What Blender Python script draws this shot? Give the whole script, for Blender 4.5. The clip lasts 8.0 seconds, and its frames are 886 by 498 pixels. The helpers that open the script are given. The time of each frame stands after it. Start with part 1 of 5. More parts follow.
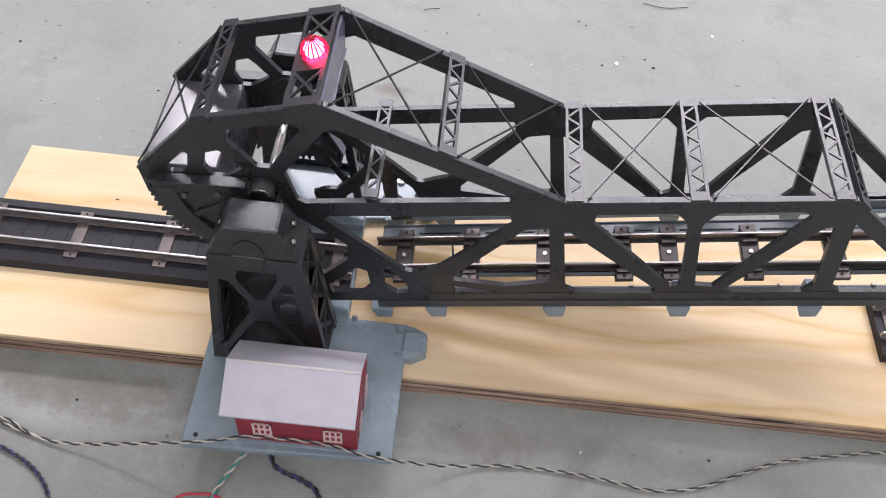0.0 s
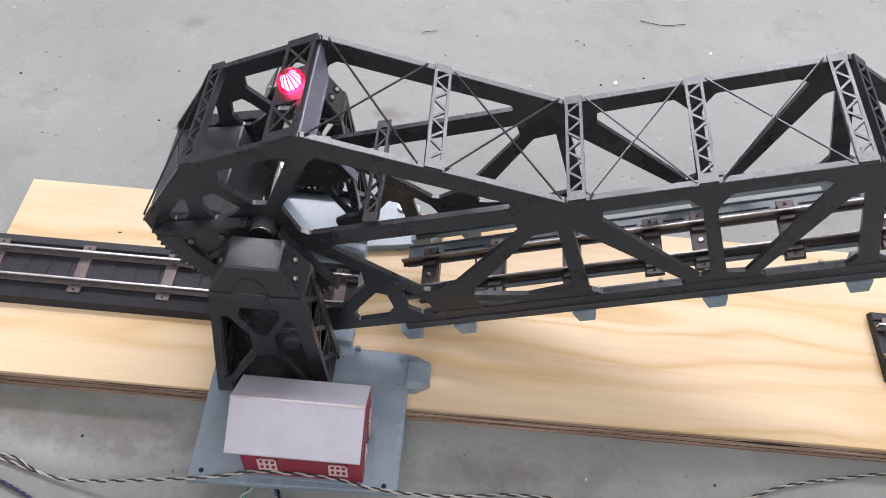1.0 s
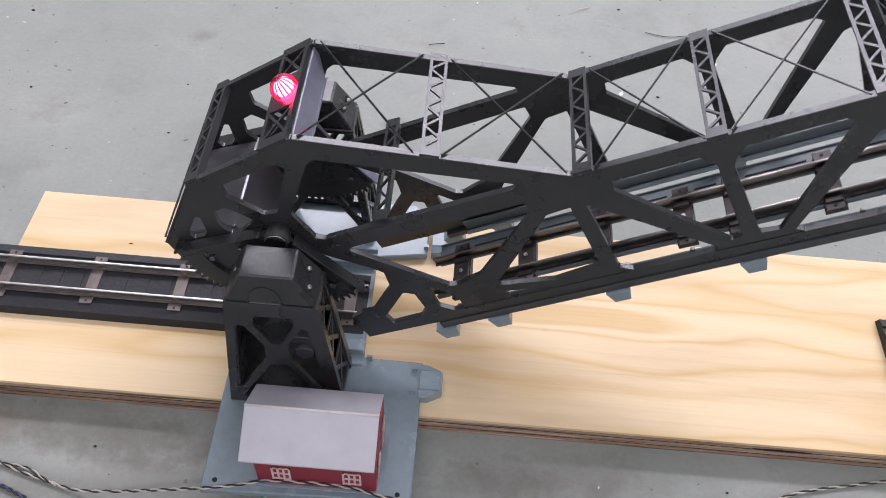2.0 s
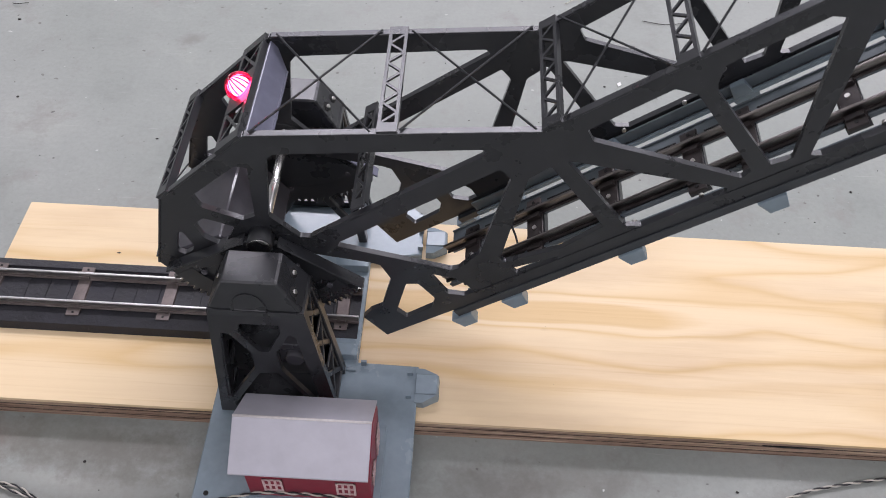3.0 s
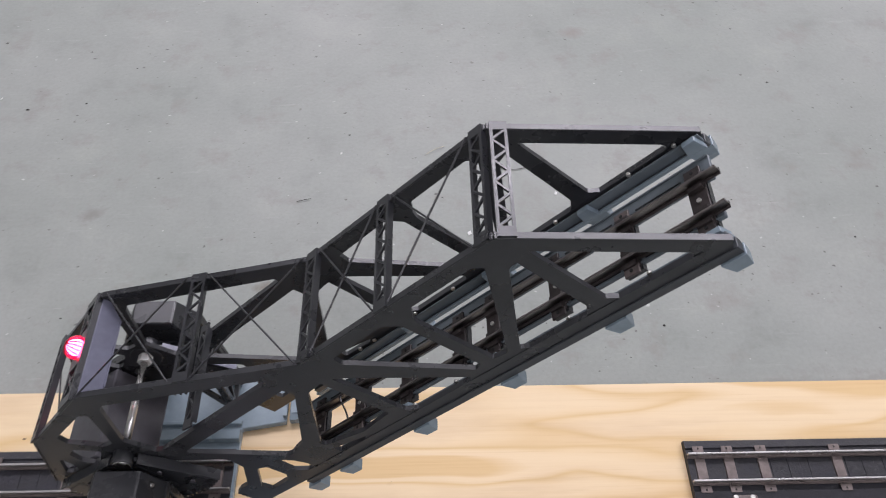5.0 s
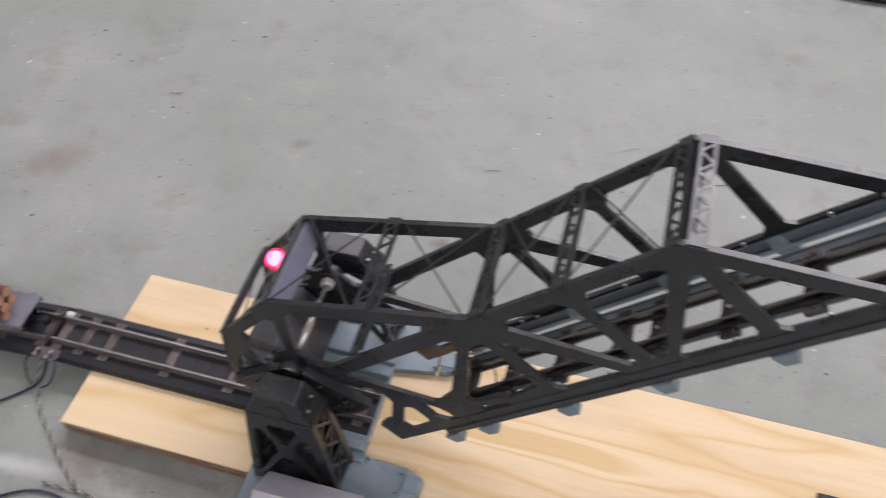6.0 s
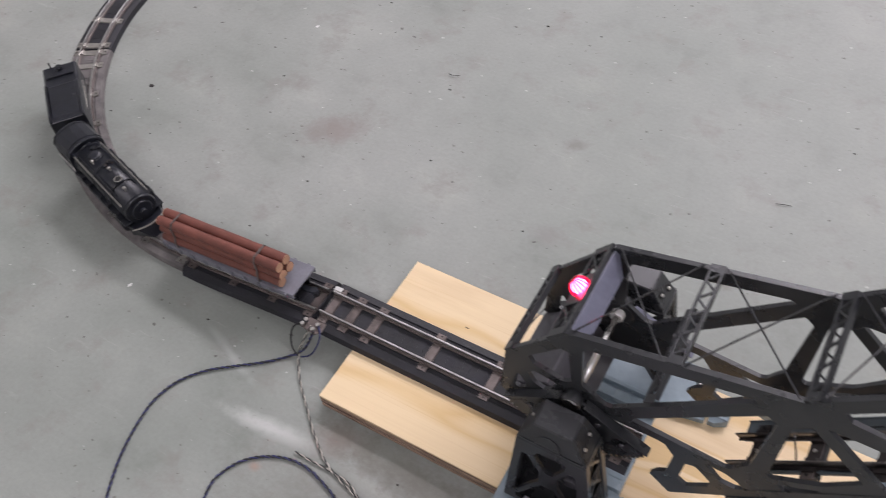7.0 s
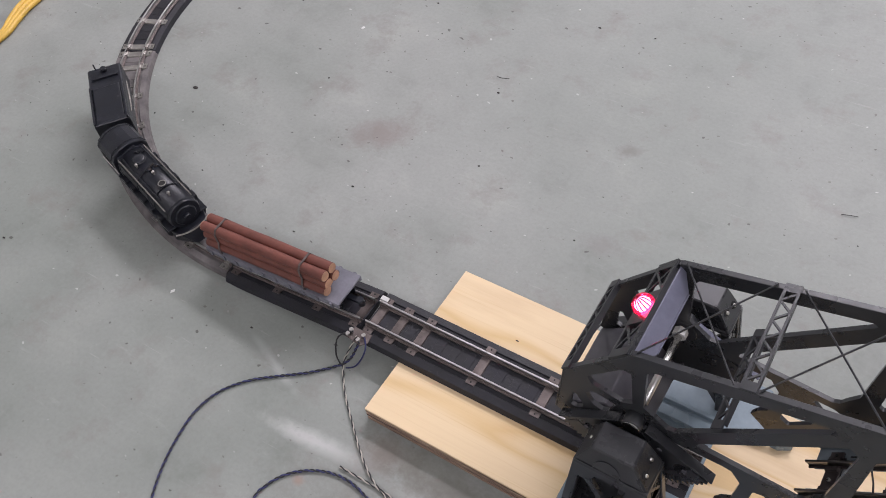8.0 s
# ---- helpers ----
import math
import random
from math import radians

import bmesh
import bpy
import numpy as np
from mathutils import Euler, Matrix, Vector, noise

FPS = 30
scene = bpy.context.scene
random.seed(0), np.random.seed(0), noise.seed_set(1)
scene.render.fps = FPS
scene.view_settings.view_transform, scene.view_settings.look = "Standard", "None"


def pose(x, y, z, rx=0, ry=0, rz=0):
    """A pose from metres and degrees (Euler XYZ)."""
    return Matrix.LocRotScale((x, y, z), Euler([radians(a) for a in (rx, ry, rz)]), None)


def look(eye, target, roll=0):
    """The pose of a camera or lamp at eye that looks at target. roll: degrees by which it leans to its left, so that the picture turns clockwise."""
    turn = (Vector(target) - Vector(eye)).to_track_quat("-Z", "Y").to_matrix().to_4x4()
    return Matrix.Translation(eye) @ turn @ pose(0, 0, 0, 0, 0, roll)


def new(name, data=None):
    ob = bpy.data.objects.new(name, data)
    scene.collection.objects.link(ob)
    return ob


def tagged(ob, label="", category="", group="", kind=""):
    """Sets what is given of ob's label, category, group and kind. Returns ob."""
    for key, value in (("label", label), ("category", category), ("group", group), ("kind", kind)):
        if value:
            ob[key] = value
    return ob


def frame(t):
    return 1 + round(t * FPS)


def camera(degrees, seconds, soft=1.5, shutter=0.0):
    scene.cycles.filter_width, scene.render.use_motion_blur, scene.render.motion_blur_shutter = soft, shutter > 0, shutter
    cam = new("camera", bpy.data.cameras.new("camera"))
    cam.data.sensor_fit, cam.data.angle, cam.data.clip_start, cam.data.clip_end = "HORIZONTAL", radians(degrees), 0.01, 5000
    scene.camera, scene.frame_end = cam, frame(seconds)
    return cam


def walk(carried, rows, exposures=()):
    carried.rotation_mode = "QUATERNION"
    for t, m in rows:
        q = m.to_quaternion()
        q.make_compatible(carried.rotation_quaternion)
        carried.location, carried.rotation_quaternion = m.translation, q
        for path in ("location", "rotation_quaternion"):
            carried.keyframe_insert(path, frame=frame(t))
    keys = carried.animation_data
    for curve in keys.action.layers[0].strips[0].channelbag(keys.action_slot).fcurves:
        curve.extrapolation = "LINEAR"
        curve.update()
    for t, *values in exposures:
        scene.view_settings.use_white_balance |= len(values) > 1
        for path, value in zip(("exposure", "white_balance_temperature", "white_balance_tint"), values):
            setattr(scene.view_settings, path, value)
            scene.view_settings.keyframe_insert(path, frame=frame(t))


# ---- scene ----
from mathutils.geometry import tessellate_polygon

cam = camera(54.3, 8.0, soft=0.9, shutter=0.4)

# seconds, eye, target, roll
PATH = [
    (0.0, (0.1002, -0.3524, 0.5258), (0.1053, -0.0513, 0.1267), 6.97),
    (0.5, (0.0988, -0.3400, 0.5351), (0.1016, -0.0397, 0.1353), 6.93),
    (1.0, (0.1001, -0.3399, 0.5364), (0.1027, -0.0368, 0.1388), 5.53),
    (1.5, (0.0926, -0.3469, 0.5443), (0.0952, -0.0388, 0.1505), 5.21),
    (1.7, (0.0906, -0.3471, 0.5418), (0.0945, -0.0372, 0.1495), 5.61),
    (2.8, (0.1046, -0.3348, 0.5231), (0.0990, -0.0251, 0.1305), 2.60),
    (3.0, (0.1058, -0.3342, 0.5223), (0.1006, -0.0245, 0.1298), 2.37),
    (3.5, (0.1112, -0.3303, 0.5244), (0.1037, -0.0215, 0.1312), 1.74),
    (4.0, (0.1566, -0.3103, 0.5711), (0.1399, -0.0063, 0.1745), -1.92),
    (4.2, (0.1744, -0.2980, 0.6078), (0.1648, 0.0104, 0.2144), -1.97),
    (4.5, (0.1905, -0.2960, 0.6521), (0.2013, 0.0206, 0.2653), -0.41),
    (4.7, (0.2040, -0.2963, 0.6695), (0.2196, 0.0199, 0.2826), -0.10),
    (5.8, (0.2108, -0.3214, 0.7097), (0.1496, -0.0186, 0.3165), 0.86),
    (6.0, (0.1943, -0.3226, 0.7070), (0.1127, -0.0264, 0.3126), 0.03),
    (6.5, (0.1329, -0.3195, 0.6998), (-0.0013, -0.0486, 0.3015), -2.89),
    (7.0, (0.0903, -0.3061, 0.7029), (-0.0810, -0.0613, 0.3020), -6.46),
    (7.5, (0.0590, -0.2946, 0.6932), (-0.1246, -0.0612, 0.2910), -7.84),
    (8.0, (0.0655, -0.2942, 0.6900), (-0.1222, -0.0600, 0.2902), -8.84),
]
walk(cam, [(t, look(eye, target, roll)) for t, eye, target, roll in PATH],
     [(0.0, 0.35, 6490, 13), (1.5, 0.27, 6370, 13.5), (3.0, 0.08, 6350, 14), (4.0, 0.0, 6350, 14), (4.5, -0.08, 6320, 14), (6.0, -0.05, 6600, 14), (7.0, -0.03, 6580, 14.5), (8.0, -0.02, 6500, 14.5)])

# ---- light: a closed workshop hall, a ceiling light at the back, added unseen fill lamps ----
world = bpy.data.worlds.new("world")
scene.world = world
world.use_nodes = True
sky = world.node_tree.nodes.new("ShaderNodeTexSky")
sky.sky_type, sky.sun_disc, sky.sun_elevation, sky.sun_rotation = "NISHITA", False, radians(38), radians(10)
world.node_tree.links.new(sky.outputs[0], world.node_tree.nodes["Background"].inputs[0])
world.node_tree.nodes["Background"].inputs[1].default_value = 0.12


def area_lamp(name, eye, target, wide, high, watts, colour):
    data = bpy.data.lights.new(name, "AREA")
    data.shape, data.size, data.size_y, data.energy, data.color = "RECTANGLE", wide, high, watts, colour
    ob = new(name, data)
    ob.matrix_world = look(eye, target)
    return tagged(ob, kind="structure")


COOL = (0.962, 0.928, 1.0)
# unseen fill from the north, added where a window is only assumed
area_lamp("north_fill", (0.9, 5.0, 3.9), (0.9, 0.0, 0.3), 7.0, 1.3, 84, COOL)
area_lamp("ceiling_light_back", (0.8, 4.15, 4.6), (0.6, 0.0, 0.0), 6.6, 0.6, 272, COOL)
# two more unseen lamps, added to fill from above and from the front
area_lamp("middle_fill", (1.0, 1.3, 4.7), (1.0, 1.2, 0.0), 5.0, 0.4, 18, COOL)
area_lamp("front_fill", (1.0, -2.8, 4.6), (0.8, -1.5, 0.0), 6.0, 0.8, 108, COOL)

# ---- materials ----


def material(name):
    m = bpy.data.materials.new(name)
    m.use_nodes = True
    return m, m.node_tree.nodes, m.node_tree.links, m.node_tree.nodes["Principled BSDF"]


def noise_node(nodes, links, scale, detail=4.0, stretch=None, rough=0.55):
    co = nodes.new("ShaderNodeTexCoord")
    tex = nodes.new("ShaderNodeTexNoise")
    tex.inputs["Scale"].default_value, tex.inputs["Detail"].default_value, tex.inputs["Roughness"].default_value = scale, detail, rough
    mp = nodes.new("ShaderNodeMapping")
    if stretch:
        mp.inputs["Scale"].default_value = stretch
    links.new(co.outputs["Object"], mp.inputs[0])
    links.new(mp.outputs[0], tex.inputs["Vector"])
    return tex


def ramp(nodes, links, source, stops):
    r = nodes.new("ShaderNodeValToRGB")
    while len(r.color_ramp.elements) < len(stops):
        r.color_ramp.elements.new(0.5)
    for e, (p, c) in zip(r.color_ramp.elements, stops):
        e.position, e.color = p, (*c, 1)
    links.new(source, r.inputs[0])
    return r


def mix(nodes, links, factor, a, b, kind="MIX"):
    n = nodes.new("ShaderNodeMix")
    n.data_type, n.blend_type = "RGBA", kind
    for value, socket in ((factor, n.inputs[0]), (a, n.inputs[6]), (b, n.inputs[7])):
        if isinstance(value, (int, float)):
            socket.default_value = value
        elif isinstance(value, tuple):
            socket.default_value = (*value, 1)
        else:
            links.new(value, socket)
    return n.outputs[2]


def bump(nodes, links, bsdf, source, strength, distance):
    b = nodes.new("ShaderNodeBump")
    b.inputs["Strength"].default_value, b.inputs["Distance"].default_value = strength, distance
    links.new(source, b.inputs["Height"])
    links.new(b.outputs[0], bsdf.inputs["Normal"])


def plain(name, colour, rough, metal=0.0, vary=0.12, scale=60.0, relief=0.06, spec=0.5, scuff=0.0):
    """A worked surface: colour with fine and coarse variation, uneven gloss, slight relief, pale scuffs."""
    m, nodes, links, bsdf = material(name)
    fine = noise_node(nodes, links, scale * 6, 5)
    coarse = noise_node(nodes, links, scale, 4)
    lo, hi = tuple(c * (1 - vary) for c in colour), tuple(min(1, c * (1 + vary)) for c in colour)
    a = ramp(nodes, links, coarse.outputs[0], [(0.3, lo), (0.7, hi)]).outputs[0]
    b = ramp(nodes, links, fine.outputs[0], [(0.35, (0.9, 0.9, 0.9)), (0.65, (1, 1, 1))]).outputs[0]
    col = mix(nodes, links, 1.0, a, b, "MULTIPLY")
    if scuff:
        mask = ramp(nodes, links, noise_node(nodes, links, scale * 1.7, 8, None, 0.7).outputs[0], [(0.62, (0, 0, 0)), (0.74, (scuff, scuff, scuff))]).outputs[0]
        col = mix(nodes, links, mask, col, (0.3, 0.29, 0.28))
    links.new(col, bsdf.inputs["Base Color"])
    r = ramp(nodes, links, coarse.outputs[0], [(0.3, (rough * 0.85,) * 3), (0.7, (min(1, rough * 1.2),) * 3)])
    links.new(r.outputs[0], bsdf.inputs["Roughness"])
    bsdf.inputs["Metallic"].default_value = metal
    bsdf.inputs["Specular IOR Level"].default_value = spec
    if relief:
        bump(nodes, links, bsdf, fine.outputs[0], relief, 0.0006)
    return m


def concrete():
    m, nodes, links, bsdf = material("sealed_concrete")
    broad = noise_node(nodes, links, 2.2, 6)
    cloud = noise_node(nodes, links, 9, 8, None, 0.65)
    grain = noise_node(nodes, links, 240, 6, None, 0.7)
    base = ramp(nodes, links, broad.outputs[0], [(0.32, (0.236, 0.260, 0.234)), (0.68, (0.316, 0.329, 0.308))]).outputs[0]
    patch = ramp(nodes, links, cloud.outputs[0], [(0.30, (0.74, 0.75, 0.73)), (0.44, (0.95, 0.955, 0.95)), (0.56, (1.02, 1.02, 1.02)), (0.68, (1.13, 1.12, 1.11))]).outputs[0]
    col = mix(nodes, links, 0.85, base, patch, "MULTIPLY")
    dots = ramp(nodes, links, grain.outputs[0], [(0.30, (0.90, 0.90, 0.89)), (0.50, (0.99, 0.99, 0.99)), (0.68, (1.05, 1.05, 1.05))]).outputs[0]
    col = mix(nodes, links, 0.8, col, dots, "MULTIPLY")
    grime = ramp(nodes, links, noise_node(nodes, links, 17, 9, None, 0.72).outputs[0], [(0.54, (0, 0, 0)), (0.74, (0.7, 0.7, 0.7))]).outputs[0]
    col = mix(nodes, links, grime, col, (0.205, 0.19, 0.17))
    pits = ramp(nodes, links, noise_node(nodes, links, 420, 3, None, 0.6).outputs[0], [(0.71, (0, 0, 0)), (0.78, (0.4, 0.4, 0.4))]).outputs[0]
    col = mix(nodes, links, pits, col, (0.12, 0.115, 0.105))
    flecks = ramp(nodes, links, noise_node(nodes, links, 330, 2, (1.0, 1.3, 1.0), 0.6).outputs[0], [(0.73, (0, 0, 0)), (0.79, (0.35, 0.35, 0.35))]).outputs[0]
    col = mix(nodes, links, flecks, col, (0.55, 0.55, 0.53))
    for size, cut, amount, tint in ((95, 0.745, 0.75, (0.07, 0.065, 0.06)), (150, 0.735, 0.6, (0.10, 0.09, 0.08)), (120, 0.755, 0.55, (0.62, 0.62, 0.6))):
        speck = ramp(nodes, links, noise_node(nodes, links, size, 1.5, (1.0, 1.2, 1.0 + size), 0.5).outputs[0], [(cut, (0, 0, 0)), (cut + 0.025, (amount,) * 3)]).outputs[0]
        col = mix(nodes, links, speck, col, tint)
    hair = noise_node(nodes, links, 30, 5, (0.5, 9.0, 1.0), 0.7)
    thin = ramp(nodes, links, hair.outputs[0], [(0.64, (0, 0, 0)), (0.70, (0.3, 0.3, 0.3))]).outputs[0]
    col = mix(nodes, links, thin, col, (0.43, 0.43, 0.41))
    # pale trowel scratches
    scratch = noise_node(nodes, links, 14, 8, (1.0, 6.0, 1.0), 0.75)
    pale = ramp(nodes, links, scratch.outputs[0], [(0.60, (0, 0, 0)), (0.78, (0.35, 0.35, 0.35))]).outputs[0]
    col = mix(nodes, links, pale, col, (0.46, 0.465, 0.45))
    # stains, scuffs and painted shade, each with its shape: centre, half sizes, turn, colour, strength
    co = nodes.new("ShaderNodeTexCoord")
    for x, y, a, b, turn, colour, strength in (
        (0.049, 0.212, 0.020, 0.010, 0, (0.15, 0.125, 0.10), 0.8),
        (-0.148, 0.314, 0.016, 0.012, 20, (0.19, 0.19, 0.17), 0.75),
        (-0.405, 0.214, 0.050, 0.030, 30, (0.22, 0.18, 0.165), 0.6),
        (-0.122, 0.186, 0.025, 0.018, 10, (0.21, 0.2, 0.19), 0.5),
        (-0.247, -0.119, 0.066, 0.011, 5, (0.52, 0.53, 0.51), 0.75),
        (-0.33, -0.075, 0.05, 0.006, -22, (0.5, 0.51, 0.5), 0.4),
        (-0.187, -0.1, 0.035, 0.022, 20, (0.2, 0.16, 0.14), 0.7),
        (-0.125, -0.125, 0.06, 0.010, -8, (0.45, 0.45, 0.42), 0.5),
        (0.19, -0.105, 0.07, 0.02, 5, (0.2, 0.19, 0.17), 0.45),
        (0.395, 0.616, 0.022, 0.014, 0, (0.22, 0.2, 0.18), 0.7),
        (-0.24, -0.155, 0.008, 0.006, 0, (0.4, 0.22, 0.16), 0.5),
        # broad dark rows before the board: dirt, with the board's shade painted in
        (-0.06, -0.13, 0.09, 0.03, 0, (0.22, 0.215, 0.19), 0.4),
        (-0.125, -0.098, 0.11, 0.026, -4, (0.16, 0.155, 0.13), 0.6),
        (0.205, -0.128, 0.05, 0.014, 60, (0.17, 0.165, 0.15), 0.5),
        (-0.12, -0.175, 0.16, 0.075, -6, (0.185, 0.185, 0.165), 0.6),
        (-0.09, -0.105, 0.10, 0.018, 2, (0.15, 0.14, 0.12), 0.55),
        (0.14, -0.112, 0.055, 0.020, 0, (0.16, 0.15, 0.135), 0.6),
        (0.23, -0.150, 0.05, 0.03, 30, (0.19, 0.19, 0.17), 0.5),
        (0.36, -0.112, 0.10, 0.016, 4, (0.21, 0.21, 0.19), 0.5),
        # darker ellipse centred under the locomotive
        (-0.56, 0.02, 0.12, 0.05, -25, (0.20, 0.205, 0.19), 0.45),
    ):
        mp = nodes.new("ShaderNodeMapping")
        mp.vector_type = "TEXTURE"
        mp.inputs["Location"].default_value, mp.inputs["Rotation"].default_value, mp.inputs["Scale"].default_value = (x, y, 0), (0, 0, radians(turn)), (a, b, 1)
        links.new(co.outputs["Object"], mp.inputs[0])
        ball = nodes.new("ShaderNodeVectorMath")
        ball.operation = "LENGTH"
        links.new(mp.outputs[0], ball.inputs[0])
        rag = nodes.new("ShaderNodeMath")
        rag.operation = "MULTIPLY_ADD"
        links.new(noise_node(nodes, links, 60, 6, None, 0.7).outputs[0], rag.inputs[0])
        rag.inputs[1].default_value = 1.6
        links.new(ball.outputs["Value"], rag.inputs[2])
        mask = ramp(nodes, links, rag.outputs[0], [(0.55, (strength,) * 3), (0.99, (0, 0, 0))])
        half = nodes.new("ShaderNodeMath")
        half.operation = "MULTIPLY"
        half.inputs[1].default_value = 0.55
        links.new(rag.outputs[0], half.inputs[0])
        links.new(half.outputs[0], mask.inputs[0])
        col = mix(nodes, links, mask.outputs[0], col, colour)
    links.new(col, bsdf.inputs["Base Color"])
    r = ramp(nodes, links, cloud.outputs[0], [(0.3, (0.50,) * 3), (0.7, (0.66,) * 3)])
    links.new(r.outputs[0], bsdf.inputs["Roughness"])
    bump(nodes, links, bsdf, cloud.outputs[0], 0.10, 0.002)
    return m


def plywood(name, dark=1.0):
    m, nodes, links, bsdf = material(name)
    co = nodes.new("ShaderNodeTexCoord")
    warp = noise_node(nodes, links, 9, 2.0, (0.55, 1.6, 1.0))
    add = nodes.new("ShaderNodeMix")
    add.data_type, add.blend_type = "RGBA", "ADD"
    add.inputs[0].default_value = 0.045
    links.new(co.outputs["Object"], add.inputs[6])
    links.new(warp.outputs["Color"], add.inputs[7])
    mp = nodes.new("ShaderNodeMapping")
    mp.inputs["Scale"].default_value = (0.075, 1.0, 0.3)
    links.new(add.outputs[2], mp.inputs[0])
    wave = nodes.new("ShaderNodeTexNoise")
    wave.inputs["Scale"].default_value, wave.inputs["Detail"].default_value = 30, 0.6
    links.new(mp.outputs[0], wave.inputs["Vector"])
    pale, gold, tan = (0.770, 0.602, 0.378), (0.68, 0.478, 0.235), (0.742, 0.562, 0.328)
    base = ramp(nodes, links, wave.outputs[0], [(0.25, gold), (0.31, pale), (0.43, pale), (0.47, tan), (0.515, gold), (0.545, tan), (0.58, pale), (0.64, pale), (0.69, gold)]).outputs[0]
    fibre = noise_node(nodes, links, 60, 6, (0.06, 4.0, 1.0), 0.7)
    lines = ramp(nodes, links, fibre.outputs[0], [(0.3, (0.88, 0.83, 0.76)), (0.55, (1, 1, 1))]).outputs[0]
    col = mix(nodes, links, 0.35, base, lines, "MULTIPLY")
    pores = ramp(nodes, links, noise_node(nodes, links, 150, 4, (0.05, 3.0, 1.0), 0.65).outputs[0], [(0.56, (1, 1, 1)), (0.72, (0.76, 0.66, 0.54))]).outputs[0]
    col = mix(nodes, links, 0.28, col, pores, "MULTIPLY")
    blush = ramp(nodes, links, noise_node(nodes, links, 9, 5, (0.30, 1.9, 1.0), 0.6).outputs[0], [(0.52, (1, 1, 1)), (0.66, (0.76, 0.69, 0.66))]).outputs[0]
    col = mix(nodes, links, 0.5, col, blush, "MULTIPLY")
    knots = noise_node(nodes, links, 26, 2, (0.7, 1.4, 1.0))
    spot = ramp(nodes, links, knots.outputs[0], [(0.745, (0, 0, 0)), (0.80, (0.6, 0.6, 0.6))]).outputs[0]
    col = mix(nodes, links, spot, col, (0.33, 0.2, 0.09))
    links.new(col, bsdf.inputs["Base Color"])
    bsdf.inputs["Roughness"].default_value = 0.55
    bump(nodes, links, bsdf, fibre.outputs[0], 0.15, 0.0005)
    return m


def ply_edge():
    """Sawn edge of the plies: pinkish brown with dark torn streaks along the board."""
    m, nodes, links, bsdf = material("sawn_ply_edge")
    streak = noise_node(nodes, links, 120, 6, (0.10, 1.0, 3.2), 0.7)
    base = ramp(nodes, links, streak.outputs[0], [(0.36, (0.06, 0.035, 0.025)), (0.44, (0.25, 0.16, 0.115)), (0.54, (0.36, 0.25, 0.185)), (0.64, (0.58, 0.43, 0.31))]).outputs[0]
    links.new(base, bsdf.inputs["Base Color"])
    bsdf.inputs["Roughness"].default_value = 0.8
    bump(nodes, links, bsdf, streak.outputs[0], 0.4, 0.0008)
    return m


def red_glass():
    m, nodes, links, bsdf = material("red_glass_lens")
    bsdf.inputs["Base Color"].default_value = (0.95, 0.02, 0.10, 1)
    bsdf.inputs["Transmission Weight"].default_value = 0.92
    bsdf.inputs["Roughness"].default_value = 0.12
    bsdf.inputs["IOR"].default_value = 1.2
    bsdf.inputs["Emission Color"].default_value = (1.0, 0.005, 0.06, 1)
    bsdf.inputs["Emission Strength"].default_value = 1.3
    return m


def glow(name, colour, strength):
    m, nodes, links, bsdf = material(name)
    bsdf.inputs["Base Color"].default_value = (*colour, 1)
    bsdf.inputs["Emission Color"].default_value = (*colour, 1)
    bsdf.inputs["Emission Strength"].default_value = strength
    return m


CONCRETE = concrete()
WALL_PAINT = plain("painted_block_wall", (0.70, 0.70, 0.68), 0.7, scale=2, vary=0.05)
CEILING = plain("white_ceiling", (0.75, 0.75, 0.74), 0.8, scale=2, vary=0.05)
VENEER = plywood("pine_veneer")
PLY_LIGHT = ply_edge()
PLY_DARK = plain("ply_dark", (0.05, 0.03, 0.02), 0.8, scale=30, vary=0.3)
BLACK = plain("black_moulded_plastic", (0.0255, 0.0268, 0.0298), 0.285, scale=40, vary=0.2, relief=0.05, spec=0.55, scuff=0.05)
GREY_BLUE = plain("blue_grey_plastic", (0.225, 0.285, 0.325), 0.24, scale=25, vary=0.08, relief=0.05, scuff=0.04)
DARK_GREY = plain("dark_grey_plastic", (0.085, 0.083, 0.094), 0.25, scale=30, vary=0.12)
GLOSS_GREY = plain("glossy_dark_grey_plastic", (0.085, 0.083, 0.094), 0.15, scale=30, vary=0.12)
# lavender reflection of glossy dark plastic, painted as base colour
SHEEN_GREY = plain("plastic_with_painted_sheen", (0.165, 0.170, 0.225), 0.25, scale=30, vary=0.08)
CHARCOAL = plain("charcoal_plastic", (0.042, 0.047, 0.053), 0.36, scale=30, vary=0.15, scuff=0.05)
# darker copy of the blue-grey plastic, deck shade put into its colour
SHADED_GREY_BLUE = plain("shaded_blue_grey_plastic", (0.120, 0.145, 0.162), 0.40, scale=30, vary=0.12)
RUBBER = plain("rubber_roadbed", (0.015, 0.015, 0.020), 0.60, scale=55, vary=0.5, relief=1.0, scuff=0.16)
RUBBER_WORN = plain("dusty_rubber_roadbed", (0.15, 0.138, 0.135), 0.85, scale=60, vary=0.4, relief=0.6, scuff=0.25)
STEEL = plain("rail_steel", (0.60, 0.59, 0.58), 0.30, 1.0, vary=0.08, scale=14, relief=0.0)
TARNISHED = plain("tarnished_rail", (0.27, 0.245, 0.235), 0.32, 1.0, vary=0.2, scale=14, relief=0.0)
TIE_METAL = plain("browned_tie_metal", (0.15, 0.124, 0.116), 0.45, 0.5, vary=0.3, scale=120)
TIE_DARK = plain("dark_tie_metal", (0.046, 0.038, 0.037), 0.40, 0.4, vary=0.35, scale=120, scuff=0.2)
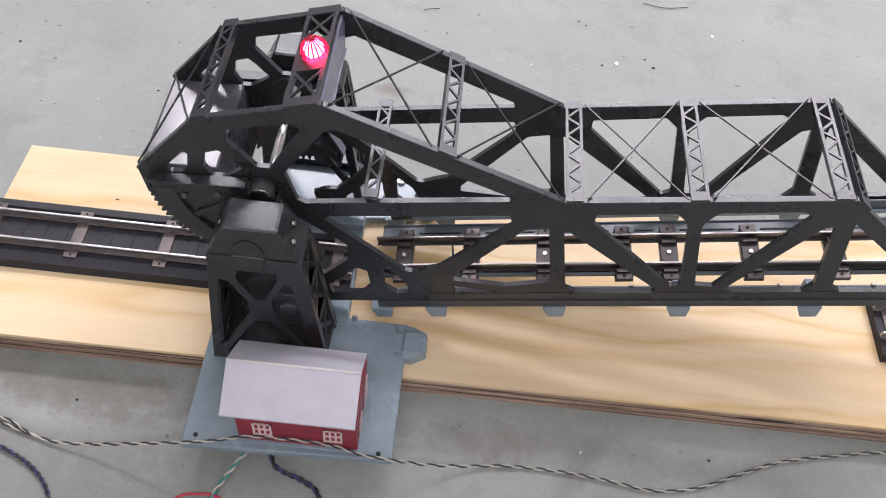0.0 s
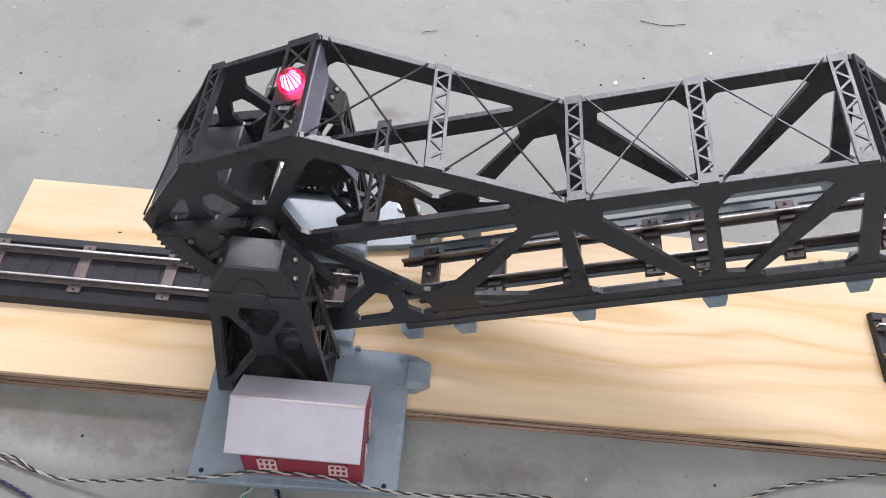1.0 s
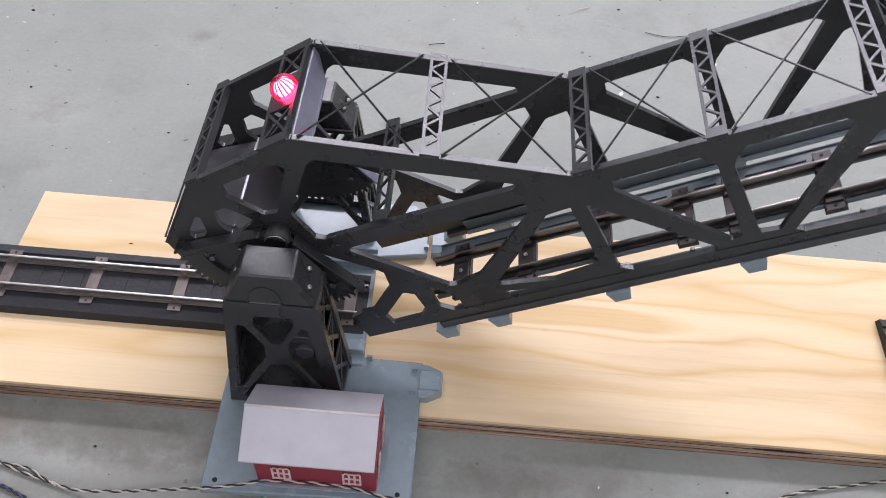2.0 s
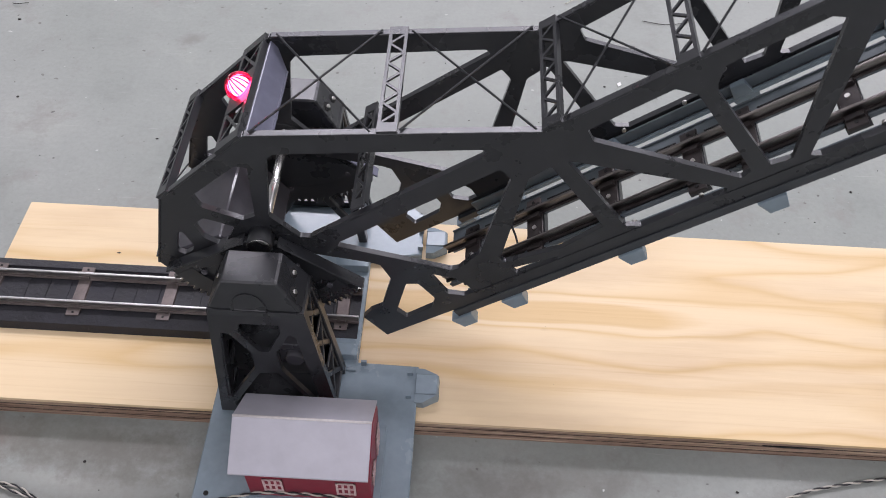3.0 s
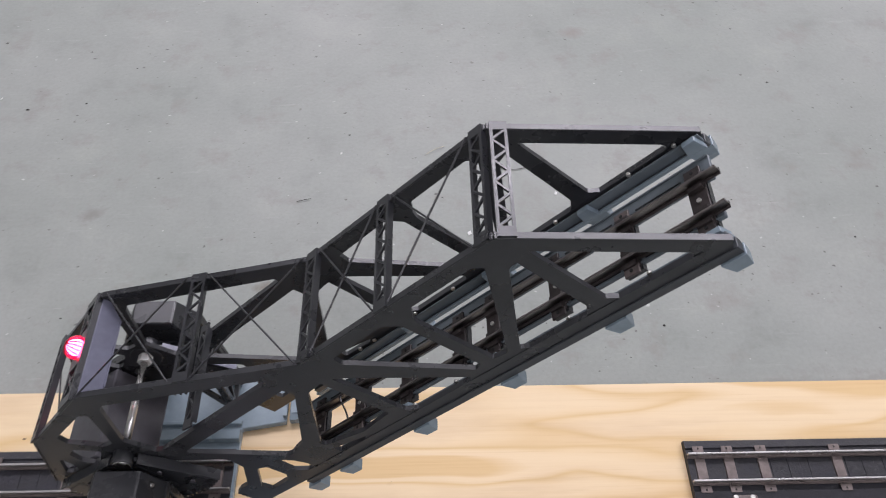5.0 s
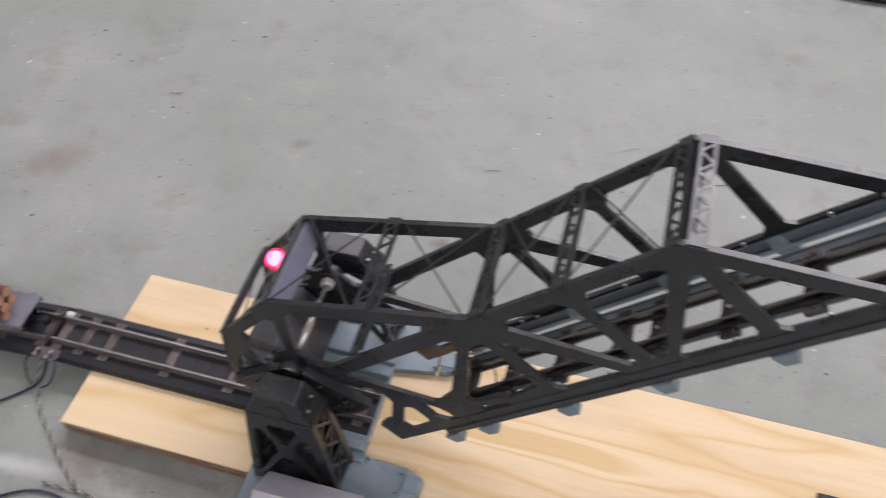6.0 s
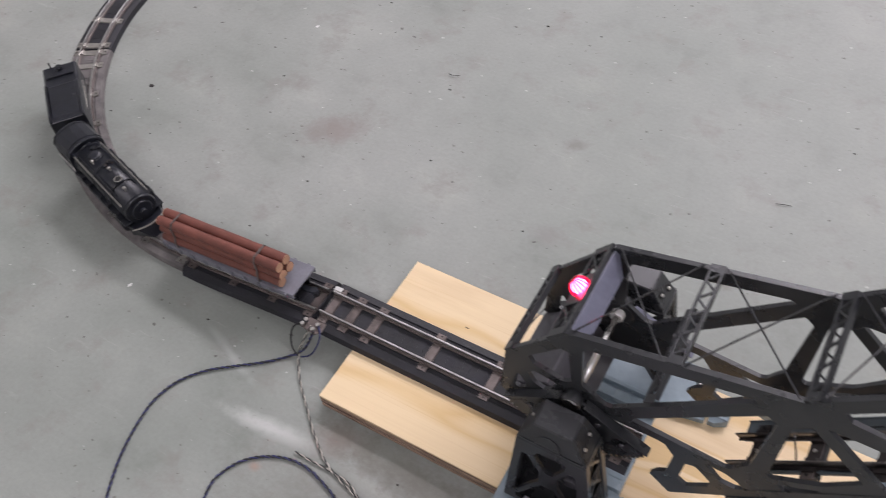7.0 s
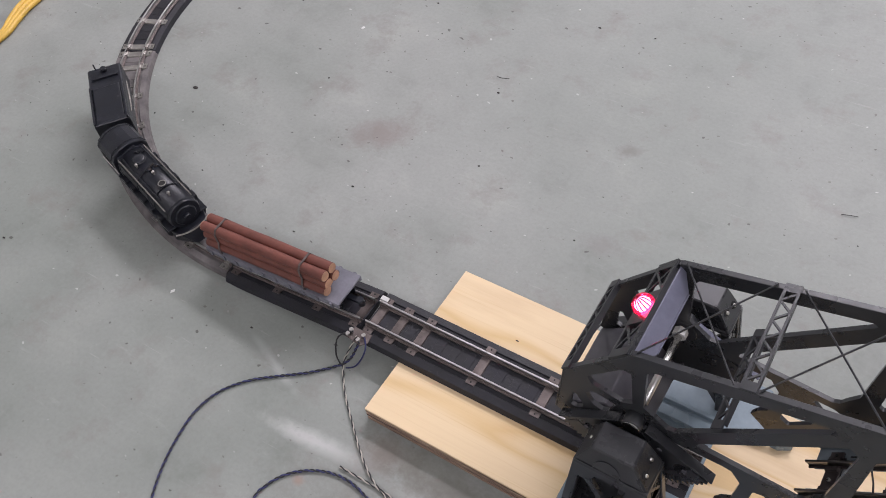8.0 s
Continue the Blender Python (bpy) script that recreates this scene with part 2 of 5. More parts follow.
TIE_PALE = plain("plated_tie_metal", (0.42, 0.40, 0.37), 0.38, 0.8, vary=0.2, scale=120)
CHROME = plain("bright_steel", (0.70, 0.69, 0.67), 0.25, 1.0, vary=0.04, scale=20, relief=0.0)
SCREW = plain("plated_screw", (0.68, 0.66, 0.63), 0.3, 1.0, vary=0.15, scale=200)
NYLON = plain("white_nylon", (0.62, 0.62, 0.60), 0.5, scale=80)
ROOF = plain("pale_grey_roof", (0.49, 0.48, 0.53), 0.36, scale=12, vary=0.02, relief=0.04)
RED_WALL = plain("crimson_house_plastic", (0.27, 0.022, 0.045), 0.42, scale=60, vary=0.1)
PINK_FRAME = plain("pinkish_white_window_frame", (0.70, 0.53, 0.52), 0.5, scale=80, vary=0.08)
WHITE_FRAME = plain("white_window_frame", (0.72, 0.68, 0.66), 0.5, scale=80, vary=0.06)
DARK_HOLE = plain("dark_recess", (0.012, 0.012, 0.012), 0.8)
LOCO = plain("worn_black_diecast", (0.0115, 0.0130, 0.0185), 0.33, scale=90, vary=0.4, relief=0.35, scuff=0.22)
FLAT_GREY = plain("grey_flat_car_plastic", (0.18, 0.18, 0.21), 0.5, scale=60, vary=0.15, scuff=0.08)
BARK = plain("stained_wood_dowel", (0.165, 0.055, 0.040), 0.6, scale=50, vary=0.25, relief=0.25)
LOG_END = plain("sawn_wood_end", (0.46, 0.26, 0.165), 0.7, scale=120, vary=0.2)
WIRE_BLACK = plain("black_insulation", (0.02, 0.02, 0.022), 0.4)
WIRE_WHITE = plain("cream_insulation", (0.50, 0.47, 0.41), 0.45)
WIRE_BLUE = plain("dark_blue_insulation", (0.03, 0.035, 0.12), 0.4)
WIRE_TEAL = plain("teal_insulation", (0.05, 0.25, 0.23), 0.4)
WIRE_RED = plain("red_insulation", (0.5, 0.03, 0.06), 0.4)
CORD_YELLOW = plain("yellow_cord", (0.72, 0.45, 0.08), 0.45)
LENS_GLOW = red_glass()
BULB_GLOW = glow("lit_bulb", (1.0, 0.42, 0.55), 22.0)
LENS_RIB = plain("red_lens_rib", (0.35, 0.004, 0.03), 0.2)
TOY_LINE = plain("faded_cream_paint", (0.42, 0.40, 0.36), 0.6, scale=300, vary=0.3)
DEBRIS_DARK = plain("dark_grit", (0.035, 0.03, 0.028), 0.8)
DEBRIS_PALE = plain("pale_chip", (0.7, 0.7, 0.68), 0.6)
BLADE = plain("dry_straw", (0.6, 0.56, 0.45), 0.7)

# ---- mesh helpers ----


def solid(bm, verts, faces):
    vs = [bm.verts.new(v) for v in verts]
    for f in faces:
        bm.faces.new([vs[i] for i in f])
    return vs


BOX_FACES = ((0, 3, 2, 1), (4, 5, 6, 7), (0, 1, 5, 4), (1, 2, 6, 5), (2, 3, 7, 6), (3, 0, 4, 7))


def box(bm, lo, hi):
    (a, b, c), (d, e, f) = lo, hi
    solid(bm, [(a, b, c), (d, b, c), (d, e, c), (a, e, c), (a, b, f), (d, b, f), (d, e, f), (a, e, f)], BOX_FACES)


def frustum(bm, low, z0, high, z1):
    """low and high: x0, y0, x1, y1."""
    (a, b, d, e), (g, h, i, j) = low, high
    solid(bm, [(a, b, z0), (d, b, z0), (d, e, z0), (a, e, z0), (g, h, z1), (i, h, z1), (i, j, z1), (g, j, z1)], BOX_FACES)


def prism(bm, outline, lo, hi, axis="y"):
    """An outline in two axes, drawn out along the third."""
    def put(u, v, w):
        return {"y": (u, w, v), "x": (w, u, v), "z": (u, v, w)}[axis]
    n = len(outline)
    vs = [bm.verts.new(put(u, v, lo)) for u, v in outline] + [bm.verts.new(put(u, v, hi)) for u, v in outline]
    bm.faces.new(vs[:n])
    bm.faces.new(vs[n:][::-1])
    for i in range(n):
        j = (i + 1) % n
        bm.faces.new((vs[i], vs[i + n], vs[j + n], vs[j]))


def rounded(outline, r, steps=3):
    """The outline with its corners rounded off."""
    pts = [Vector(p) for p in outline]
    out = []
    for i, p in enumerate(pts):
        a, b = pts[i - 1] - p, pts[(i + 1) % len(pts)] - p
        k = min(r, 0.4 * a.length, 0.4 * b.length)
        a, b = p + a.normalized() * k, p + b.normalized() * k
        out += [tuple(a.lerp(p, t / steps).lerp(p.lerp(b, t / steps), t / steps)) for t in range(steps + 1)]
    return out


def plate(bm, outline, holes, lo, hi, put=None):
    """A flat plate in x and z with openings cut through it; lo, hi: its two faces along y. put: bends (x, y, z)."""
    put = put or (lambda x, y, z: (x, y, z))
    loops = [list(outline)] + [list(h) for h in holes]
    flat = [p for loop in loops for p in loop]
    sides = [[bm.verts.new(put(u, y, v)) for u, v in flat] for y in (lo, hi)]
    for tri in tessellate_polygon([[Vector((u, v, 0)) for u, v in loop] for loop in loops]):
        for vs in sides:
            bm.faces.new([vs[i] for i in tri])
    start = 0
    for loop in loops:
        n = len(loop)
        for i in range(n):
            a, b = start + i, start + (i + 1) % n
            bm.faces.new((sides[0][a], sides[0][b], sides[1][b], sides[1][a]))
        start += n


def bar(a, b, width):
    """The outline of a flat bar from a to b in a plane."""
    a, b = Vector(a), Vector(b)
    d = (b - a).normalized()
    s = Vector((-d.y, d.x)) * width / 2
    return [tuple(a - s), tuple(b - s), tuple(b + s), tuple(a + s)]


def rod(bm, a, b, radius, sides=8, end=None):
    a, b = Vector(a), Vector(b)
    m = (b - a).to_track_quat("Z", "Y").to_matrix()
    rings = []
    for p, r in ((a, radius), (b, radius if end is None else end)):
        rings.append([bm.verts.new(p + m @ Vector((r * math.cos(2 * math.pi * i / sides), r * math.sin(2 * math.pi * i / sides), 0))) for i in range(sides)])
    bm.faces.new(rings[0][::-1])
    bm.faces.new(rings[1])
    for i in range(sides):
        j = (i + 1) % sides
        f = bm.faces.new((rings[0][i], rings[0][j], rings[1][j], rings[1][i]))
        f.smooth = sides > 6


def strip(bm, a, b, width, depth, normal):
    """A flat bar from a to b in space; normal: the way its thickness goes."""
    a, b, n = Vector(a), Vector(b), Vector(normal).normalized()
    d = (b - a).normalized()
    s = d.cross(n).normalized() * width / 2
    n = s.cross(d).normalized() * depth / 2
    solid(bm, [a - s - n, b - s - n, b + s - n, a + s - n, a - s + n, b - s + n, b + s + n, a + s + n], BOX_FACES)


def ball(bm, c, r, rings=8, sides=14, squash=(1, 1, 1)):
    rows = []
    for i in range(1, rings):
        t = math.pi * i / rings
        rows.append([bm.verts.new((c[0] + squash[0] * r * math.sin(t) * math.cos(2 * math.pi * j / sides), c[1] + squash[1] * r * math.sin(t) * math.sin(2 * math.pi * j / sides), c[2] + squash[2] * r * math.cos(t))) for j in range(sides)])
    top, low = bm.verts.new((c[0], c[1], c[2] + squash[2] * r)), bm.verts.new((c[0], c[1], c[2] - squash[2] * r))
    for j in range(sides):
        k = (j + 1) % sides
        bm.faces.new((top, rows[0][j], rows[0][k])).smooth = True
        bm.faces.new((low, rows[-1][k], rows[-1][j])).smooth = True
        for a, b in zip(rows, rows[1:]):
            bm.faces.new((a[j], b[j], b[k], a[k])).smooth = True


def sweep(bm, outline, stations, smooth=False):
    """outline: (side, up) pairs; stations: (place, side, up) of vectors."""
    rows = [[bm.verts.new(p + s * u + w * v) for u, v in outline] for p, s, w in stations]
    n = len(outline)
    for a, b in zip(rows, rows[1:]):
        for i in range(n):
            j = (i + 1) % n
            bm.faces.new((a[i], a[j], b[j], b[i])).smooth = smooth
    bm.faces.new(rows[0][::-1])
    bm.faces.new(rows[-1])


def mesh_of(name, bm, mat, round_off=0.0):
    bmesh.ops.recalc_face_normals(bm, faces=bm.faces)
    if round_off:
        edges = [e for e in bm.edges if len(e.link_faces) == 2 and e.calc_face_angle(0) > 0.6]
        bmesh.ops.bevel(bm, geom=edges, offset=round_off, segments=1, affect="EDGES", clamp_overlap=True)
    data = bpy.data.meshes.new(name)
    bm.to_mesh(data)
    bm.free()
    data.materials.append(mat)
    return data


def part(name, bm, mat, parent, label="", round_off=0.0):
    ob = new(name, mesh_of(name, bm, mat, round_off))
    ob.parent = parent
    return tagged(ob, label)


def thing(name, label, category, place=(0, 0, 0), group="", kind=""):
    ob = new(name)
    ob.location = place
    ob.empty_display_size = 0.02
    return tagged(ob, label, category, group, kind)


def single(name, bm, mat, label="", category="", kind="", round_off=0.0, group=""):
    return tagged(new(name, mesh_of(name, bm, mat, round_off)), label, category, group, kind)


# ---- the hall ----


def build_hall():
    bm = bmesh.new()
    box(bm, (-6, -5, -0.2), (6, 5.2, 0))
    single("floor", bm, CONCRETE, "grey-green sealed concrete workshop floor with stains, scuffs and painted shade by the board", "floor", "structure")
    # unseen walls of the assumed hall, with a gap for the assumed window
    for name, lo, hi in (
        ("wall_south", (-6, -5.2, 0), (6, -5, 5)), ("wall_east", (6, -5.2, 0), (6.2, 5.4, 5)), ("wall_west", (-6.2, -5.2, 0), (-6, 5.4, 5)),
        ("wall_north_low", (-6, 5.2, 0), (6, 5.4, 3.1)), ("wall_north_high", (-6, 5.2, 4.75), (6, 5.4, 5)),
        ("wall_north_pier_west", (-6, 5.2, 3.1), (-2.8, 5.4, 4.75)), ("wall_north_pier_east", (4.6, 5.2, 3.1), (6, 5.4, 4.75)),
    ):
        bm = bmesh.new()
        box(bm, lo, hi)
        single(name, bm, WALL_PAINT, "plain pale painted block wall of the hall", "wall", "structure")
    bm = bmesh.new()
    box(bm, (-6.2, -5.2, 5), (6.2, 5.4, 5.2))
    single("ceiling", bm, CEILING, "plain white hall ceiling", "ceiling", "structure")


# ---- plywood board ----


def build_board():
    board = thing("plywood_board", "pale pine plywood board lying flat on the concrete floor", "board")
    layers = [(0.0, 0.0038, PLY_LIGHT), (0.0038, 0.0062, PLY_DARK), (0.0062, 0.0100, PLY_LIGHT), (0.0100, 0.0124, PLY_DARK), (0.0124, 0.0162, PLY_LIGHT), (0.0162, 0.019, VENEER)]
    for i, (z0, z1, mat) in enumerate(layers):
        inset = 0.0007 if mat is PLY_DARK else 0.0
        bm = bmesh.new()
        outline = [(-0.2200 + inset, -0.0784 + inset), (0.82 - inset, -0.0790 + inset), (0.82 - inset, 0.0862 - inset), (-0.2165 + inset, 0.0869 - inset)]
        prism(bm, outline, z0, z1, "z")
        part("veneer" if mat is VENEER else "ply", bm, mat, board, "pine face veneer with wavy grain" if mat is VENEER else "")
    bm = bmesh.new()
    prism(bm, [(0.312, 0.0132), (0.330, 0.0137), (0.346, 0.0133), (0.352, 0.0129), (0.338, 0.0122), (0.318, 0.0126)], -0.0795, -0.078, "y")
    part("edge_void", bm, DARK_HOLE, board, "dark gap in the plywood edge")
    for x, y, s in ((-0.137, 0.043, 0.6), (0.174, -0.001, 0.4), (0.345, -0.02, 0.3), (0.178, -0.046, 0.4)):
        bm = bmesh.new()
        ball(bm, (x, y, 0.0189), 0.0022 * s, 6, 9, (1.8, 0.7, 0.12))
        part("knot", bm, PLY_DARK, board, "small dark knot")


# ---- track ----
TRACK_Y = 0.0019


def straight_stations(points):
    out = []
    for i, p in enumerate(points):
        a, b = Vector(points[max(0, i - 1)]), Vector(points[min(len(points) - 1, i + 1)])
        d = (b - a).normalized()
        side = Vector((-d.y, d.x, 0)).normalized()
        out.append((Vector(p), side, d.cross(side).normalized()))
    return out


BED = [(-0.0282, 0), (0.0282, 0), (0.0262, 0.0062), (0.0190, 0.0080), (0.0182, 0.0066), (-0.0182, 0.0066), (-0.0190, 0.0080), (-0.0262, 0.0062)]
RAIL = [(-0.0005, 0.0078), (0.0005, 0.0078), (0.0005, 0.0112), (0.0009, 0.0120), (0.0009, 0.0131), (0.0005, 0.0136), (-0.0005, 0.0136), (-0.0009, 0.0131), (-0.0009, 0.0120), (-0.0005, 0.0112)]
RAIL_FOOT = [(-0.0024, 0.0078), (0.0024, 0.0078), (0.0018, 0.0086), (-0.0018, 0.0086)]


def at_length(stations, s):
    for (p, a, u), (q, b, v) in zip(stations, stations[1:]):
        l = (q - p).length
        if s <= l:
            k = s / l
            return p.lerp(q, k), a.lerp(b, k).normalized(), u.lerp(v, k).normalized()
        s -= l
    return stations[-1]


def track_section(label, points, ties, bed=RUBBER, metal=TIE_METAL, rail=STEEL, pads=True, wide=1.0):
    """ties: lengths along the section at which a metal tie lies."""
    section = thing("track_section", label, "toy track", group="track sections")
    st = straight_stations(points)
    bm = bmesh.new()
    sweep(bm, [(u * wide, v) for u, v in BED], st)
    part("roadbed", bm, bed, section, "black moulded rubber roadbed with uneven edges" if bed is RUBBER else "dusty worn grey rubber roadbed")
    for off in (-0.0118, 0.0118):
        bm = bmesh.new()
        sweep(bm, [(u + off, v) for u, v in RAIL], st)
        track_rail = part("rail", bm, rail, section, "bright worn steel rail")
        bm = bmesh.new()
        sweep(bm, [(u + off, v) for u, v in RAIL_FOOT], st)
        part("rail_foot", bm, TIE_METAL, track_rail, "browned rail foot")
    total = sum((q[0] - p[0]).length for p, q in zip(st, st[1:]))
    for s in ties:
        p, side, up = at_length(st, s)
        d = side.cross(up)
        bm = bmesh.new()
        solid(bm, [p + d * a + side * b + up * c for a, b, c in ((-0.0046, -0.0152, 0.0064), (0.0046, -0.0152, 0.0064), (0.0046, 0.0152, 0.0064), (-0.0046, 0.0152, 0.0064), (-0.0040, -0.0150, 0.0079), (0.0040, -0.0150, 0.0079), (0.0040, 0.0150, 0.0079), (-0.0040, 0.0150, 0.0079))], BOX_FACES)
        tie = part("tie", bm, metal, section, "stamped metal tie with tab ends")
        for e in (-1, 1):
            bm = bmesh.new()
            solid(bm, [p + d * a + side * b * e + up * c for a, b, c in ((-0.0046, 0.0150, 0.0074), (0.0046, 0.0150, 0.0074), (0.0044, 0.0202, 0.0076), (-0.0044, 0.0202, 0.0076), (-0.0046, 0.0150, 0.0086), (0.0046, 0.0150, 0.0086), (0.0044, 0.0202, 0.0086), (-0.0044, 0.0202, 0.0086))], BOX_FACES)
            part("tie_tab", bm, metal, tie)
            bm = bmesh.new()
            solid(bm, [p + d * a + side * (b + 0.0118 * e) + up * c for a, b, c in ((-0.003, -0.0028, 0.0078), (0.003, -0.0028, 0.0078), (0.003, 0.0028, 0.0078), (-0.003, 0.0028, 0.0078), (-0.003, -0.0019, 0.0094), (0.003, -0.0019, 0.0094), (0.003, 0.0019, 0.0094), (-0.003, 0.0019, 0.0094))], BOX_FACES)
            part("rail_clip", bm, metal, tie)
        for e in (-1, 1):
            bm = bmesh.new()
            c = p + side * 0.0180 * e + up * 0.0086
            rod(bm, c, c + up * 0.0004, 0.0008, 8)
            part("screw_hole", bm, DARK_HOLE, tie)
    if pads:
        s = 0.010
        while s < total - 0.008:
            if all(abs(s - k) > 0.009 for k in ties):
                p, side, up = at_length(st, s)
                d = side.cross(up)
                bm = bmesh.new()
                w = 0.0028 + 0.0028 * random.random()
                solid(bm, [p + d * a + side * b + up * c for a, b, c in ((-w, -0.0095, 0.0062), (w, -0.0095, 0.0062), (w, 0.0095, 0.0062), (-w, 0.0095, 0.0062), (-w * 0.9, -0.0092, 0.0070), (w * 0.9, -0.0092, 0.0071), (w * 0.9, 0.0092, 0.0070), (-w * 0.9, 0.0092, 0.0071))], BOX_FACES)
                part("sleeper_block", bm, bed, section)
            s += 0.0154
    return section


def terminal(x, y, z):
    """A lock-on with four screw posts, by the side of a rail."""
    t = thing("track_terminal", "small brown track terminal with four plated screw posts", "terminal", (x, y, z), "track terminals")
    bm = bmesh.new()
    prism(bm, [(-0.012, -0.005), (0.006, -0.0075), (0.011, -0.002), (0.010, 0.007), (-0.009, 0.007)], 0, 0.0016, "z")
    part("clip", bm, TIE_METAL, t, round_off=0.0004)
    for dx, dy in ((-0.0085, 0.0015), (-0.0090, -0.0035), (0.0050, 0.0015), (0.0030, -0.0045)):
        bm = bmesh.new()
        rod(bm, (dx, dy, 0.0014), (dx, dy, 0.0036), 0.0012, 8)
        rod(bm, (dx, dy, 0.0036), (dx, dy, 0.0058), 0.0021, 6)
        part("screw_post", bm, SCREW, t, "plated hexagonal screw post")
    return t


def rail_z(x):
    """Height of the roadbed's underside along the line that leaves the board."""
    if x > -0.262:
        return 0.0192
    return max(0.0004, 0.0192 * (1 - (-0.262 - x) / 0.15))


CURVE_X, CURVE_R = -0.448, 0.350


def curve_point(s):
    """A place on the curve, s metres past its start, and its heading back along the line."""
    if s < 0:
        return Vector((CURVE_X - s, TRACK_Y, 0.0004)), 0.0
    a = s / CURVE_R
    return Vector((CURVE_X - CURVE_R * math.sin(a), TRACK_Y + CURVE_R * (1 - math.cos(a)), 0.0004)), a


def build_tracks():
    t = track_section("black rubber-bed two-rail track on the plywood board", [(-0.264 + 0.309 * i / 12, TRACK_Y, rail_z(-0.2)) for i in range(13)], [0.006, 0.0285, 0.0527, 0.1143, 0.1759, 0.2375, 0.297])
    terminal(-0.262, -0.0250, 0.0256)
    track_section("black rubber-bed track sloping from the board to the floor", [(-0.268 - 0.162 * i / 12, TRACK_Y, rail_z(-0.268 - 0.162 * i / 12)) for i in range(13)], [0.006, 0.05, 0.1, 0.156])
    for k, (a, b) in enumerate(((-0.016, 0.182), (0.184, 0.380), (0.382, 0.60))):
        pts = [tuple(curve_point(a + (b - a) * i / 16)[0]) for i in range(17)]
        track_section("curved two-rail track with worn roadbed on the concrete floor", pts, [0.006, 0.055, 0.11, 0.165, b - a - 0.006], RUBBER_WORN if k < 2 else RUBBER, TIE_PALE, STEEL, wide=0.88)
    track_section("black rubber-bed track at the far landing of the bridge", [(0.4182 + 0.252 * i / 8, TRACK_Y - 0.001, 0.0192) for i in range(9)], [0.010, 0.034, 0.062, 0.1236, 0.185, 0.245])
    track_section("black rubber-bed track continuing along the board", [(0.672 + 0.14 * i / 6, TRACK_Y - 0.001, 0.0192) for i in range(7)], [0.006, 0.06, 0.12])
    terminal(0.458, -0.0262, 0.0248)
    # bright contact tabs
    bm = bmesh.new()
    box(bm, (-0.2665, 0.0165, 0.0278), (-0.2585, 0.0215, 0.0298))
    single("rail_clip", bm, NYLON, "small pale clip beside the rail joint", "clip", round_off=0.0005)


# ---- bascule span: pivot at its own origin, x along the span ----
PIVOT = (0.0, 0.0048, 0.148)
HALF = 0.0399
T_, P1, P2 = (-0.0700, 0.0155), (-0.0245, 0.0510), (0.0475, 0.0575)
K_, E_, END = (0.1690, -0.0225), (0.3245, -0.0252), (0.4010, -0.1140)
# the moulded side frames, in millimetres: outline and openings, bay by bay
SIDE_PANELS = (
    ("bearing_panel",
     [(-70, 15.5), (-24.5, 51), (47.5, 57.5), (164.2, -19.4), (164.2, -119), (60, -119), (37, -118.3), (-8, -117.6), (-7.4, -94), (1.5, -91), (10, -91.4), (33, -72.5), (36.3, -58.6), (33, -53.3), (-4, -12), (-12, -9.5), (-66, -9), (-71.5, -4)],
     [[(-53, 16.6), (-39, 28), (-36.5, 26.5), (-40.5, 15), (-44.5, 12), (-51.5, 12.2)],
      [(-26.3, 26.8), (-18, 28), (-14.6, 23.4), (-8.6, 13), (-14, 9.9), (-22.2, 6.6), (-28, 7.6), (-30.4, 16.3)],
      [(-8.6, 43.5), (-11.6, 35), (-0.4, 14.3), (7.6, 12.7), (32.5, 41.4), (28, 46)],
      [(14, 8.4), (44.5, 39.6), (50, 41), (139, -15.8), (139.5, -19.6), (53, -19.6), (20, -17.6), (15.6, -14)],
      [(27.4, -32), (31, -29.7), (138.2, -32), (138.6, -41), (89.6, -82), (80, -84), (72, -86.5), (67.6, -85)],
      [(37.2, -81.2), (43.4, -85), (42.7, -102), (36.2, -108.4), (15.2, -109), (14.4, -100)],
      [(54, -83.4), (56, -82), (63.8, -91.8), (67, -102), (66, -110), (59, -110), (51.8, -102.4)],
      [(97, -92), (146, -45.5), (160, -44.5), (159, -99), (130, -102.8), (97, -96)],
      [(97, -102.5), (126, -108), (122, -110), (97, -109)]],
     "moulded black bearing end with six-sided openings"),
    ("bay_panel", [(164.2, -19.4), (169, -22.5), (242.3, -23.7), (242.3, -119), (164.2, -119)],
     [[(168.5, -46), (172, -48.8), (224.5, -107), (222, -110.5), (176, -110.5), (168.5, -105)],
      [(187, -33), (185.6, -41), (233, -104), (239, -102), (238.5, -42), (231.5, -33)]],
     "moulded black truss bay with a diagonal"),
    ("bay_panel", [(242.3, -23.7), (323.8, -25.2), (323.8, -119), (242.3, -119)],
     [[(246.2, -46), (248, -41), (255, -33.2), (300, -33.6), (305.4, -38), (258.6, -104.4), (248, -103)],
      [(312.8, -48.2), (319, -46.6), (318.2, -103), (312, -110.5), (271, -110.5), (265.6, -107)]],
     "moulded black truss bay with a diagonal"),
    ("end_panel", [(323.8, -25.2), (324.5, -25.2), (401, -114), (398, -119), (323.8, -119)],
     [[(329, -45), (381.4, -105.6), (382.4, -109), (379, -110.6), (335, -110.6), (329.2, -105), (328.8, -50)]],
     "moulded black tapering truss end"),
)


